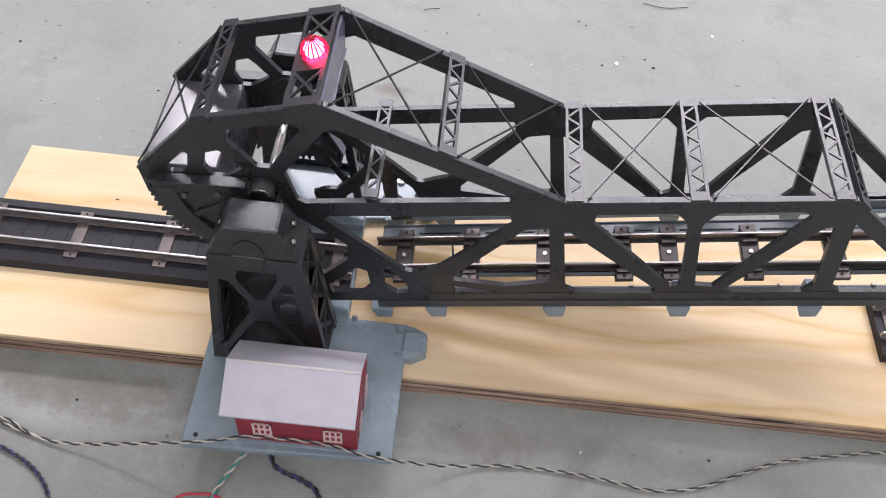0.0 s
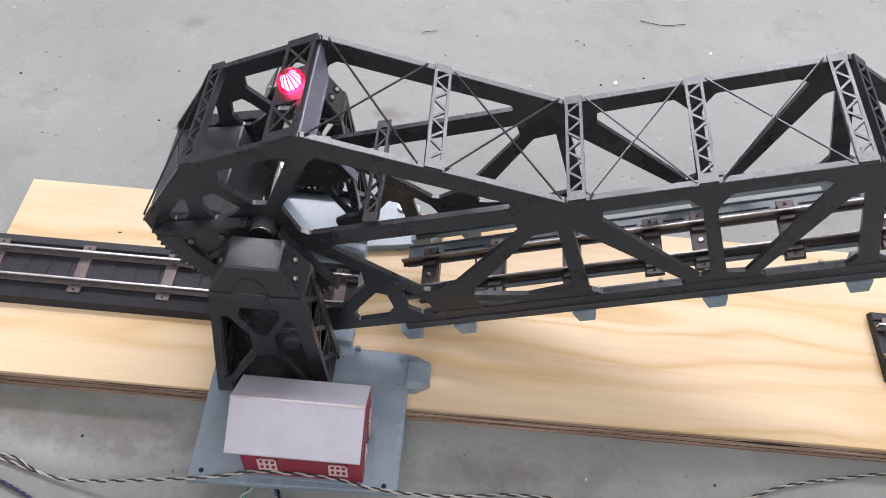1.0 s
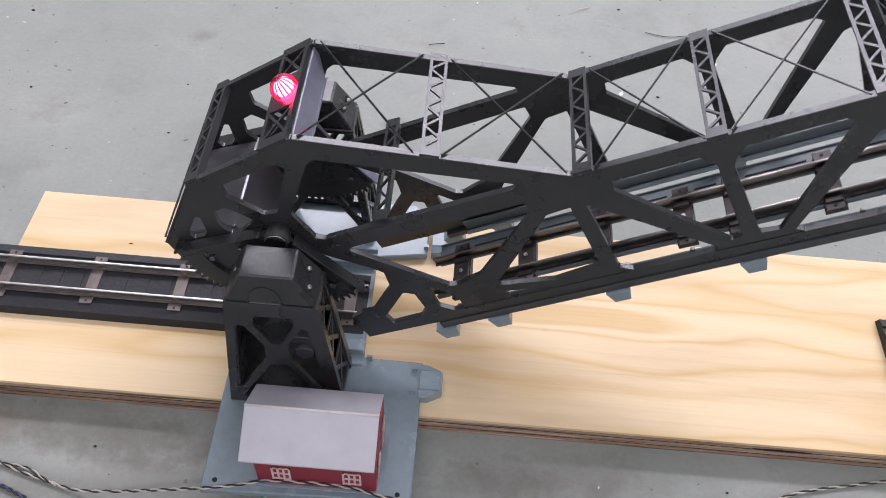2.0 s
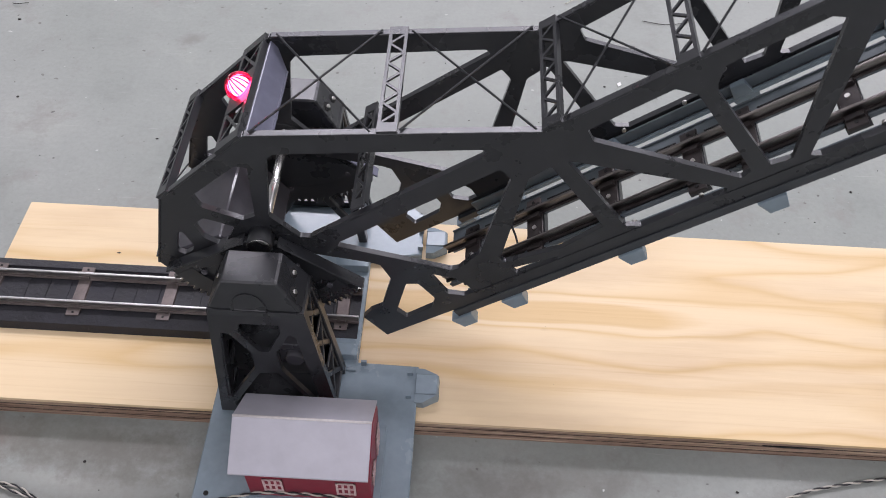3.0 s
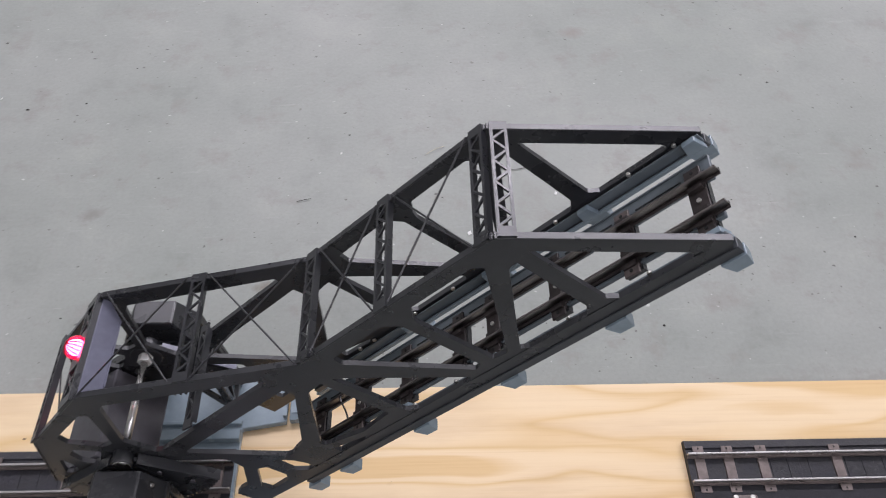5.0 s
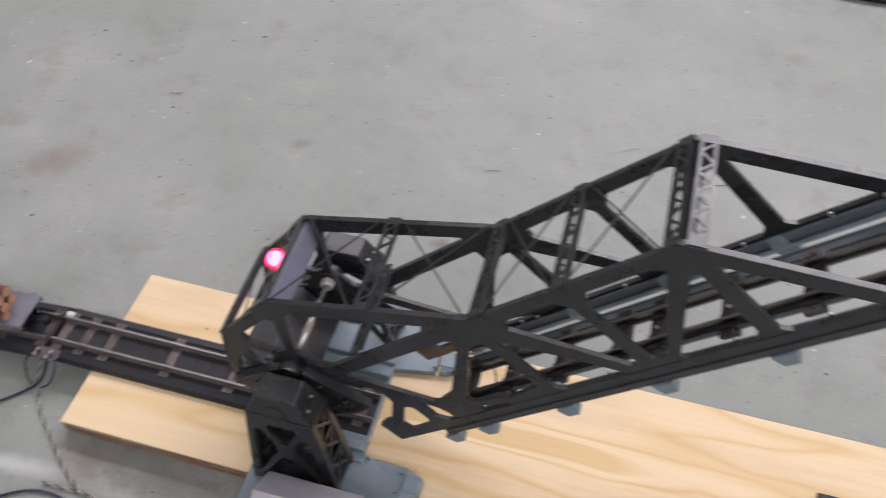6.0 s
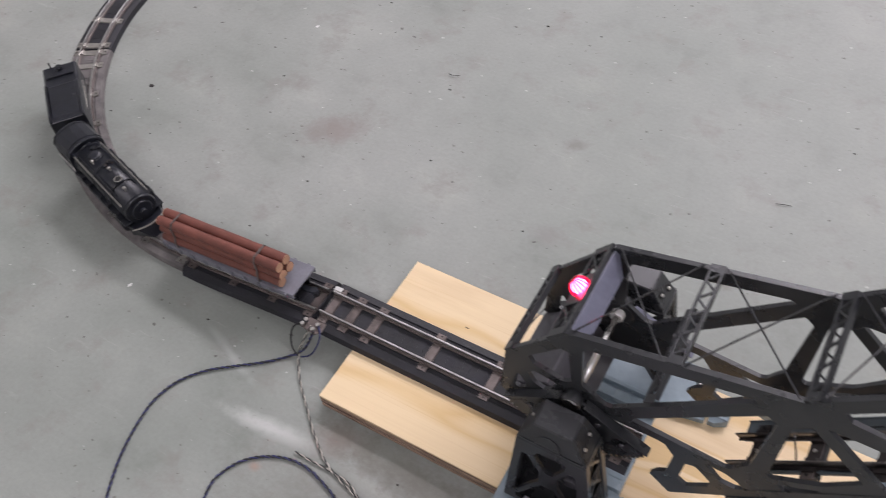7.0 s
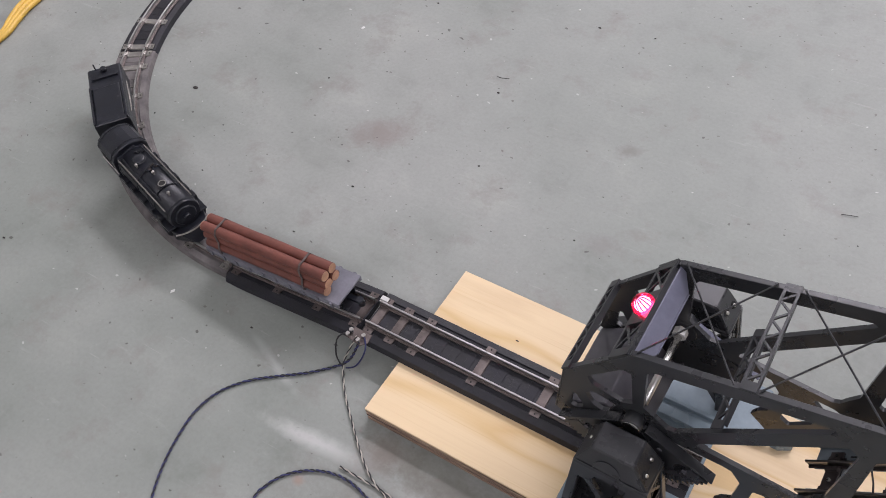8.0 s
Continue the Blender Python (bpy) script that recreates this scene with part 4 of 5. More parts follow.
    # near tower: solid black sheet added for its shaded interior
    if s < 0:
        bm = bmesh.new()
        prism(bm, [(-0.0315, 0.004), (0.0385, 0.004), (0.0255, z_sk), (-0.0255, z_sk)], *span(y_in + s * 0.0034, y_in + s * 0.0056))
        part("inner_shade_sheet", bm, BLACK, t, "black sheet added in the tower to darken its inside")
    else:
        for p, q in ((corner((-1, 0), 0.03), corner((1, 0), 0.97)), (corner((1, 0), 0.03), corner((-1, 0), 0.97))):
            count += 1
            bm = bmesh.new()
            strip(bm, p, q, 0.0050, 0.0030 + 0.0002 * (count % 5), (0, 1, 0))
            part("brace", bm, BLACK, t, "", 0.0004)
    for x, z, y in ((0.0196, 0.1145, 0.30), (0.0212, 0.1118, 0.80), (-0.0200, 0.1138, 0.5)):
        bm = bmesh.new()
        yy = y_in + (y_out - y_in) * y
        e = 1 if x > 0 else -1
        rod(bm, (x - e * 0.001, yy, z + lift - 0.0006), (x + e * 0.0014, yy, z + lift + 0.0008), 0.0013, 10)
        part("screw", bm, SCREW, t, "small plated screw")
        bm = bmesh.new()
        rod(bm, (x - e * 0.002, yy, z + lift - 0.0012), (x + e * 0.0003, yy, z + lift + 0.0003), 0.0030, 14)
        part("screw_recess", bm, DARK_HOLE, t, "dark round screw recess")
    bm = bmesh.new()
    box(bm, (0.004, min(y_in + s * 0.006, y_in + s * 0.014), 0.030), (0.024, max(y_in + s * 0.006, y_in + s * 0.014), 0.052))
    rod(bm, (0.014, y_in + s * 0.013, 0.040), (0.014, y_in + s * 0.018, 0.040), 0.0060, 14)
    part("gearbox", bm, DARK_GREY, t, "dark grey gearbox inside the tower", 0.0006)
    return t


def build_base():
    base = thing("bridge_foundation", "blue-grey plastic bridge base plate resting on the plywood board", "bridge", (0, 0, 0.0194))
    bm = bmesh.new()
    prism(bm, [(-0.0406, -0.1434), (0.0883, -0.1404), (0.0885, -0.0420), (0.0475, -0.0412), (0.0475, 0.0455), (0.0840, 0.0515), (0.0840, 0.0890), (0.0720, 0.0990), (-0.0330, 0.0990), (-0.0406, 0.0920), (-0.0406, -0.0420), (-0.0406, -0.1000)], 0.0, 0.0060, "z")
    part("plate", bm, GREY_BLUE, base, "", 0.0008)
    for x in (-0.0325, 0.0797):
        bm = bmesh.new()
        rod(bm, (x, -0.1366, 0.0055), (x, -0.1366, 0.00625), 0.0016, 12)
        part("mounting_hole", bm, DARK_HOLE, base, "small dark mounting hole")
    for y0, y1 in ((-0.0690, -0.0440), (0.0530, 0.0770)):
        bm = bmesh.new()
        prism(bm, [(0.0868, 0.0), (0.1025, 0.0), (0.1020, 0.0078), (0.1005, 0.0095), (0.0868, 0.0088)], y0 + 0.0052, y1 - 0.0052)
        part("latch_block", bm, GREY_BLUE, base, "raised blue-grey end block", 0.0005)
        for y, inner in ((y0, y0 + 0.0050), (y1, y1 - 0.0050)):
            bm = bmesh.new()
            solid(bm, [(0.0868, y, 0), (0.0930, y, 0), (0.1020, inner, 0), (0.0868, inner, 0), (0.0868, y, 0.0066), (0.0920, y, 0.0066), (0.1008, inner, 0.0086), (0.0868, inner, 0.0086)], BOX_FACES if y == y0 else [f[::-1] for f in BOX_FACES])
            part("end_wedge", bm, GREY_BLUE, base)
            bm = bmesh.new()
            q = y + (0.004 if y == y0 else -0.004)
            box(bm, (0.0812, q - 0.0014, 0.0056), (0.0846, q + 0.0014, 0.0098))
            part("peg", bm, GREY_BLUE, base)
    bm = bmesh.new()
    box(bm, (0.0502, -0.0440, 0.0055), (0.0538, -0.0425, 0.0112))
    part("peg", bm, GREY_BLUE, base, "upright tab")
    # raised cross steps under the span
    for y0, y1, z, x0 in ((-0.0400, -0.0295, 0.0110, -0.02), (0.0330, 0.0440, 0.0118, -0.03), (0.0480, 0.0530, 0.0096, -0.03), (-0.0490, -0.0460, 0.0080, -0.02)):
        bm = bmesh.new()
        prism(bm, [(y0, 0.0058), (y1, 0.0058), (y1 - 0.0008, z), (y0 + 0.0008, z)], x0, 0.0472, "x")
        part("step", bm, GREY_BLUE, base, "", 0.0004)
    bm = bmesh.new()
    box(bm, (-0.040, -0.0280, 0.0058), (0.0470, 0.0320, 0.0002 + 0.006))
    part("track_pad", bm, GREY_BLUE, base)
    bm = bmesh.new()
    rod(bm, (0.0695, 0.0845, 0.0060), (0.0695, 0.0845, 0.0082), 0.0036, 14, 0.0028)
    screw = part("wood_screw", bm, SCREW, base, "plated cross-head wood screw")
    bm = bmesh.new()
    box(bm, (0.0674, 0.0841, 0.0081), (0.0716, 0.0849, 0.0084))
    box(bm, (0.0691, 0.0824, 0.0081), (0.0699, 0.0866, 0.00842))
    part("screw_slot", bm, DARK_HOLE, screw)
    build_tower(-0.0485, -0.0702, -0.0815, "black moulded bridge tower beside the red house")
    build_tower(0.0625, 0.0835, 0.0950, "black moulded bridge tower on the far side of the track", 0.0095, 0.0030)


def build_house():
    house = thing("toy_house", "crimson plastic toy house with pale grey gable roof on the base", "toy house", (0.0280, -0.1127, 0.0256))
    hx, hy, wall, ridge = 0.0388, 0.0235, 0.0395, 0.0545
    bm = bmesh.new()
    prism(bm, [(-hy, 0), (0.0205, 0), (0.0205, 0.0372), (0, ridge - 0.0012), (-hy, wall)], -0.0335, hx, "x")
    part("house_body", bm, RED_WALL, house, "", 0.0004)
    bm = bmesh.new()
    box(bm, (-0.0350, -hy - 0.002, 0), (hx + 0.0045, hy + 0.002, 0.0014))
    part("foundation", bm, GREY_BLUE, house, "", 0.0004)
    ex = 0.0402
    for ey, ez in ((-0.0282, 0.0385), (0.0245, 0.0350)):
        bm = bmesh.new()
        prism(bm, [(0, ridge), (ey, ez), (ey, ez + 0.0014), (0, ridge + 0.0017)], -ex, 0.0383, "x")
        part("roof_slope", bm, ROOF, house, "smooth pale grey roof sheet", 0.0003)
    # white rod that paints the highlight along the roof sheet's edge
    bm = bmesh.new()
    rod(bm, (-ex, -0.0002, ridge + 0.0012), (0.0383, -0.0002, ridge + 0.0012), 0.0008, 8)
    part("ridge", bm, WHITE_FRAME, house, "white ridge rod, the roof edge highlight painted in colour")

    def window(x, y, z, w, h, along):
        win = None
        def put(u, v, d, du, dv, name, mat, label=""):
            bm = bmesh.new()
            if along == "x":
                box(bm, (x + u, y - d, z + v), (x + u + du, y + 0.0002, z + v + dv))
            else:
                box(bm, (x - 0.0002, y + u, z + v), (x + d, y + u + du, z + v + dv))
            return part(name, bm, mat, win or house, label)
        win = put(-w / 2, -h / 2, 0.0003, w, h, "window", RED_WALL, "white-framed multi-pane window")
        bar_w = 0.0012
        for i in range(4):
            put(-w / 2 + (w - bar_w) * i / 3, -h / 2, 0.0011, bar_w, h, "frame_bar", PINK_FRAME)
        for i in range(3):
            put(-w / 2, -h / 2 + (h - bar_w) * i / 2, 0.0009, w, bar_w, "frame_bar", PINK_FRAME)
        return win
    window(-0.0180, -hy, 0.0180, 0.0114, 0.0150, "x")
    window(0.0243, -hy, 0.0180, 0.0114, 0.0150, "x")
    window(hx, -0.0130, 0.0180, 0.0105, 0.0150, "y")
    window(hx, 0.0095, 0.0160, 0.0115, 0.0220, "y")


# ---- train ----


def on_line(x):
    """Pose of a vehicle's middle on the sloping line, rail height included."""
    z = rail_z(x) + 0.0138
    return z


def wheel_set(parent, x, z=0.0):
    for e in (-1, 1):
        bm = bmesh.new()
        rod(bm, (x, e * 0.0098, 0.0055), (x, e * 0.0122, 0.0055), 0.0056, 16)
        rod(bm, (x, e * 0.0090, 0.0055), (x, e * 0.0099, 0.0055), 0.0068, 16)
        part("wheel", bm, LOCO, parent, "small black flanged wheel")


def build_flat_car():
    car = thing("log_flat_car", "grey flat car carrying a strapped load of brown logs", "flat car")
    slope = math.degrees(math.atan2(0.0192, 0.15))
    car.matrix_basis = pose(-0.368, TRACK_Y, on_line(-0.371) + 0.0008, 0, -slope + 1.2, 0)
    bm = bmesh.new()
    box(bm, (-0.0840, -0.0185, 0.0175), (0.0840, 0.0185, 0.0205))
    part("deck", bm, FLAT_GREY, car, "grey plank-marked deck", 0.0006)
    for e in (-1, 1):
        bm = bmesh.new()
        prism(bm, [(-0.0835, 0.0178), (0.0835, 0.0178), (0.0835, 0.0140), (0.060, 0.0135), (0.050, 0.0115), (-0.050, 0.0115), (-0.060, 0.0135), (-0.0835, 0.0140)], min(e * 0.0160, e * 0.0183), max(e * 0.0160, e * 0.0183))
        part("side_sill", bm, FLAT_GREY, car, "", 0.0004)
        for i in range(10):
            x = -0.076 + i * 0.0169
            bm = bmesh.new()
            box(bm, (x - 0.0014, min(e * 0.0182, e * 0.0198), 0.0140), (x + 0.0014, max(e * 0.0182, e * 0.0198), 0.0200))
            part("stake_pocket", bm, FLAT_GREY, car)
    for x in (-0.062, 0.062):
        bm = bmesh.new()
        box(bm, (x - 0.012, -0.0115, 0.0040), (x + 0.012, 0.0115, 0.0110))
        box(bm, (x - 0.004, -0.006, 0.0110), (x + 0.004, 0.006, 0.0180))
        truck = part("truck", bm, LOCO, car, "black sprung truck frame", 0.0008)
        for dx in (-0.010, 0.010):
            wheel_set(truck, x + dx)
    for e in (-1, 1):
        bm = bmesh.new()
        strip(bm, (e * 0.072, 0, 0.0085), (e * 0.092, 0, 0.0085), 0.005, 0.003, (0, 0, 1))
        rod(bm, (e * 0.0935, 0, 0.004), (e * 0.0935, 0, 0.0125), 0.0034, 10)
        part("coupler", bm, LOCO, car, "black knuckle coupler")
    r = 0.0050
    rows = [(-0.0118, 0.0205 + r), (-0.0014, 0.0205 + r), (-0.0090, 0.0205 + r * 2.78), (0.0014, 0.0205 + r * 2.78), (-0.0086, 0.0205 + r * 4.72), (0.0018, 0.0205 + r * 4.72)]
    for i, (y, z) in enumerate(rows):
        a, b = -0.0845 + 0.004 * random.random(), (0.0620 if i == 1 else 0.0690) + 0.003 * random.random()
        bm = bmesh.new()
        n = 14
        rings = []
        for k in range(9):
            x = a + (b - a) * k / 8
            w = r * (1 + 0.04 * math.sin(k * 2.1 + i))
            rings.append([bm.verts.new((x, y + w * math.cos(2 * math.pi * j / n), z + w * math.sin(2 * math.pi * j / n))) for j in range(n)])
        for p, q in zip(rings, rings[1:]):
            for j in range(n):
                bm.faces.new((p[j], p[(j + 1) % n], q[(j + 1) % n], q[j])).smooth = True
        log = part("log", bm, BARK, car, "reddish-brown stained wooden log")
        for x, e in ((a, -1), (b, 1)):
            bm = bmesh.new()
            rod(bm, (x - e * 0.0005, y, z), (x + e * 0.0003, y, z), r * 1.0, 14, r * 0.94)
            part("sawn_end", bm, LOG_END, log, "pale sawn log end")
    for x in (-0.0620, 0.0440):
        bm = bmesh.new()
        pts = [(-0.0174, 0.0205), (-0.0172, 0.0275), (-0.0146, 0.0340), (-0.0142, 0.0440), (-0.0108, 0.0493), (0.0046, 0.0493), (0.0074, 0.0440), (0.0074, 0.0330), (0.0070, 0.0205)]
        for (y0, z0), (y1, z1) in zip(pts, pts[1:]):
            strip(bm, (x, y0, z0), (x, y1, z1), 0.0022, 0.0007, (0, z0 - z1, y1 - y0))
        part("load_strap", bm, TIE_METAL, car, "dark metal strap over the logs")


def arch(half, low, crown, n=10):
    """A round-topped cross outline (y, z)."""
    pts = [(half, low)]
    for i in range(n + 1):
        a = math.pi * i / n
        pts.append((half * math.cos(a), crown - half * 0.55 + half * 0.55 * math.sin(a)))
    return pts + [(-half, low)]


def build_loco():
    loco = thing("steam_locomotive", "worn black die-cast toy steam locomotive on the curved track", "locomotive")
    nose, cab = Vector((-0.4835, -0.0020)), Vector((-0.6280, 0.0420))
    d = nose - cab
    turn = math.degrees(math.atan2(d.y, d.x))
    mid = (nose + cab) / 2
    loco.matrix_basis = pose(mid.x, mid.y, 0.0142, 0, 0, turn)
    bm = bmesh.new()
    rod(bm, (-0.030, 0, 0.0345), (0.0690, 0, 0.0335), 0.0182, 28, 0.0172)
    part("boiler", bm, LOCO, loco, "round black boiler")
    bm = bmesh.new()
    rod(bm, (0.0690, 0, 0.0335), (0.0722, 0, 0.0335), 0.0174, 24, 0.0160)
    rod(bm, (0.0722, 0, 0.0330), (0.0738, 0, 0.0330), 0.0120, 20, 0.0105)
    rod(bm, (0.0745, 0, 0.0340), (0.0790, 0, 0.0340), 0.0035, 12)
    part("smokebox_front", bm, LOCO, loco, "smokebox door with headlamp")
    bm = bmesh.new()
    prism(bm, [(-0.0165, 0.0110), (0.0165, 0.0110), (0.0185, 0.0200), (0.0185, 0.0320), (0.0150, 0.0480), (-0.0150, 0.0480), (-0.0185, 0.0320), (-0.0185, 0.0200)], -0.034, -0.026, "x")
    part("firebox", bm, LOCO, loco, "", 0.001)
    bm = bmesh.new()
    prism(bm, [(0.0205, 0.0110), (0.0205, 0.0440), (0.0170, 0.0500), (0.0090, 0.0545), (0, 0.0558), (-0.0090, 0.0545), (-0.0170, 0.0500), (-0.0205, 0.0440), (-0.0205, 0.0110)], -0.0700, -0.0335, "x")
    cab_ob = part("cab", bm, LOCO, loco, "square cab with rounded roof", 0.0008)
    for e in (-1, 1):
        for x in (-0.062, -0.050):
            bm = bmesh.new()
            box(bm, (x, min(e * 0.0204, e * 0.0209), 0.0310), (x + 0.009, max(e * 0.0204, e * 0.0209), 0.0420))
            part("cab_window", bm, DARK_HOLE, cab_ob, "dark cab window opening")
        bm = bmesh.new()
        strip(bm, (-0.070, e * 0.0206, 0.0270), (-0.034, e * 0.0206, 0.0270), 0.0012, 0.0010, (0, 1, 0))
        part("white_stripe", bm, WHITE_FRAME, cab_ob, "thin worn white edge line")
        bm = bmesh.new()
        box(bm, (-0.034, min(e * 0.0140, e * 0.0225), 0.0235), (0.0720, max(e * 0.0140, e * 0.0225), 0.0255))
        part("running_board", bm, LOCO, loco, "running board along the boiler", 0.0004)
        bm = bmesh.new()
        prism(bm, [(-0.034, 0.0235), (0.0600, 0.0235), (0.0600, 0.0190), (0.030, 0.0175), (-0.034, 0.0150)], min(e * 0.0205, e * 0.0222), max(e * 0.0205, e * 0.0222))
        part("side_skirt", bm, LOCO, loco, "deep black side skirt", 0.0004)
        bm = bmesh.new()
        for i in range(12):
            x0, x1 = -0.030 + 0.096 * i / 12, -0.030 + 0.096 * (i + 1) / 12
            rod(bm, (x0, e * 0.0152, 0.0466 - 0.0009 * i / 12), (x1, e * 0.0152, 0.0466 - 0.0009 * (i + 1) / 12), 0.0007, 6)
        part("handrail", bm, TIE_PALE, loco, "pale worn handrail")
        for x in (-0.026, -0.006, 0.014):
            bm = bmesh.new()
            rod(bm, (x, e * 0.0108, 0.0105), (x, e * 0.0142, 0.0105), 0.0104, 20)
            rod(bm, (x, e * 0.0140, 0.0105), (x, e * 0.0150, 0.0105), 0.0030, 10)
            part("driving_wheel", bm, LOCO, loco, "spoked driving wheel")
        bm = bmesh.new()
        strip(bm, (-0.026, e * 0.0156, 0.0080), (0.014, e * 0.0156, 0.0080), 0.0026, 0.0012, (0, 1, 0))
        strip(bm, (0.000, e * 0.0166, 0.0085), (0.048, e * 0.0166, 0.0125), 0.0020, 0.0010, (0, 1, 0))
        part("side_rod", bm, TARNISHED, loco, "bright side rods")
        bm = bmesh.new()
        rod(bm, (0.042, e * 0.0165, 0.0125), (0.062, e * 0.0165, 0.0125), 0.0062, 14)
        part("cylinder", bm, LOCO, loco, "steam cylinder")
        for x in (0.048, 0.066):
            bm = bmesh.new()
            rod(bm, (x, e * 0.0095, 0.0055), (x, e * 0.0120, 0.0055), 0.0056, 14)
            part("pilot_wheel", bm, LOCO, loco)
    bm = bmesh.new()
    box(bm, (-0.0700, -0.0100, 0.0100), (0.0700, 0.0100, 0.0240))
    part("frame", bm, LOCO, loco)
    bm = bmesh.new()
    solid(bm, [(0.066, -0.0190, 0.0030), (0.086, -0.0040, 0.0025), (0.086, 0.0040, 0.0025), (0.066, 0.0190, 0.0030), (0.066, -0.0195, 0.0190), (0.078, -0.0150, 0.0175), (0.078, 0.0150, 0.0175), (0.066, 0.0195, 0.0190)], BOX_FACES)
    part("cowcatcher", bm, LOCO, loco, "sloping pilot with worn edges", 0.0006)
    bm = bmesh.new()
    for k in range(6):
        p, q = [Vector((0.0830 - 0.0060 * v * v, 0.0190 * v, 0.0200)) for v in (k / 3 - 1, (k + 1) / 3 - 1)]
        rod(bm, p, q, 0.0009, 6)
    part("pilot_bar", bm, TIE_PALE, loco, "pale worn pilot bar")
    # stack, domes, bell, whistle on the boiler's top
    bm = bmesh.new()
    rod(bm, (0.0400, 0, 0.0490), (0.0400, 0, 0.0545), 0.0046, 18, 0.0042)
    stack = part("chimney", bm, LOCO, loco, "short chimney")
    bm = bmesh.new()
    for k in range(16):
        a, b = 2 * math.pi * k / 16, 2 * math.pi * (k + 1) / 16
        rod(bm, (0.0400 + 0.0038 * math.cos(a), 0.0038 * math.sin(a), 0.0546), (0.0400 + 0.0038 * math.cos(b), 0.0038 * math.sin(b), 0.0546), 0.0006, 6)
    part("chimney_rim", bm, TIE_PALE, stack, "pale worn rim")
    bm = bmesh.new()
    rod(bm, (0.0400, 0, 0.0540), (0.0400, 0, 0.0547), 0.0034, 14)
    part("chimney_mouth", bm, DARK_HOLE, stack)
    bm = bmesh.new()
    rod(bm, (-0.0085, 0, 0.0490), (-0.0085, 0, 0.0538), 0.0080, 20, 0.0070)
    ball(bm, (-0.0085, 0, 0.0538), 0.0070, 8, 18, (1, 1, 0.28))
    part("dome", bm, LOCO, loco, "low round boiler dome")
    for x, y in ((-0.0010, -0.0065), (0.0205, 0.0010), (0.0560, -0.0020)):
        bm = bmesh.new()
        rod(bm, (x, y, 0.0500), (x, y, 0.0545), 0.0011, 8)
        ball(bm, (x, y, 0.0550), 0.0019, 6, 10)
        part("boiler_fitting", bm, TIE_PALE, loco, "small bright boiler fitting")
    for x0 in (-0.028, 0.010, 0.044):
        bm = bmesh.new()
        a0 = x0
        n = 16
        for i in range(n):
            a, b = math.pi * i / n, math.pi * (i + 1) / n
            strip(bm, (a0, 0.0184 * math.cos(a), 0.0345 + 0.0184 * math.sin(a)), (a0, 0.0184 * math.cos(b), 0.0345 + 0.0184 * math.sin(b)), 0.0014, 0.0008, (0, math.cos((a + b) / 2), math.sin((a + b) / 2)))
        part("boiler_band", bm, LOCO, loco, "raised boiler band")
    rng = random.Random(11)
    for i in range(16):
        # two clusters of cast pipework on the boiler's crown
        a = math.radians(rng.uniform(58, 122))
        x = (-0.024 if i % 2 else 0.0120) + rng.uniform(-0.0055, 0.0055)
        r = 0.0182
        p = Vector((x, r * math.cos(a), 0.0342 + r * math.sin(a)))
        w = rng.uniform(0.0007, 0.0016)
        bm = bmesh.new()
        box(bm, tuple(p - Vector((w * rng.uniform(0.8, 1.8), w, 0.0016))), tuple(p + Vector((w, w, rng.uniform(0.0008, 0.0022)))))
        part("boiler_casting", bm, TIE_DARK if i % 4 == 0 else LOCO, loco, "small cast block on the boiler", 0.0003)
    for e in (-1, 1):
        for a, r in ((28, 0.0009), (52, 0.0007)):
            bm = bmesh.new()
            y, z = 0.0187 * math.cos(math.radians(a)), 0.0342 + 0.0187 * math.sin(math.radians(a))
            rod(bm, (-0.030, e * y, z), (0.030 + 0.02 * (a > 40), e * y, z - 0.0006), r, 6)
            rod(bm, (0.030 + 0.02 * (a > 40), e * y, z - 0.0006), (0.036 + 0.02 * (a > 40), e * (y + 0.002), z - 0.012), r, 6)
            part("boiler_pipe", bm, LOCO, loco, "thin cast pipe along the boiler")
        for i in range(5):
            bm = bmesh.new()
            x = -0.028 + i * 0.019 + rng.uniform(-0.003, 0.003)
            box(bm, (x, min(e * 0.0165, e * 0.0222), 0.0255), (x + rng.uniform(0.005, 0.011), max(e * 0.0165, e * 0.0222), 0.0255 + rng.uniform(0.003, 0.0075)))
            part("side_tank", bm, LOCO, loco, "cast box on the running board", 0.0006)
    for x in (-0.0660, -0.0385):
        bm = bmesh.new()
        roof = [(0.0207, 0.0440), (0.0172, 0.0502), (0.0091, 0.0547), (0, 0.0560), (-0.0091, 0.0547), (-0.0172, 0.0502), (-0.0207, 0.0440)]
        for (y0, z0), (y1, z1) in zip(roof, roof[1:]):
            rod(bm, (x, y0, z0), (x, y1, z1), 0.0006, 6)
        part("roof_rib", bm, LOCO, cab_ob, "raised roof rib")
    # tender
    tender = thing("coal_tender", "black toy tender coupled behind the steam locomotive", "tender")
    front, back = Vector((-0.6420, 0.0545)), Vector((-0.7190, 0.1175))
    d = front - back
    mid = (front + back) / 2
    tender.matrix_basis = pose(mid.x, mid.y, 0.0142, 0, 0, math.degrees(math.atan2(d.y, d.x)))
    bm = bmesh.new()
    prism(bm, [(0.0195, 0.0120), (0.0195, 0.0380), (0.0180, 0.0400), (-0.0180, 0.0400), (-0.0195, 0.0380), (-0.0195, 0.0120)], -0.0500, 0.0470, "x")
    part("tank", bm, LOCO, tender, "", 0.0008)
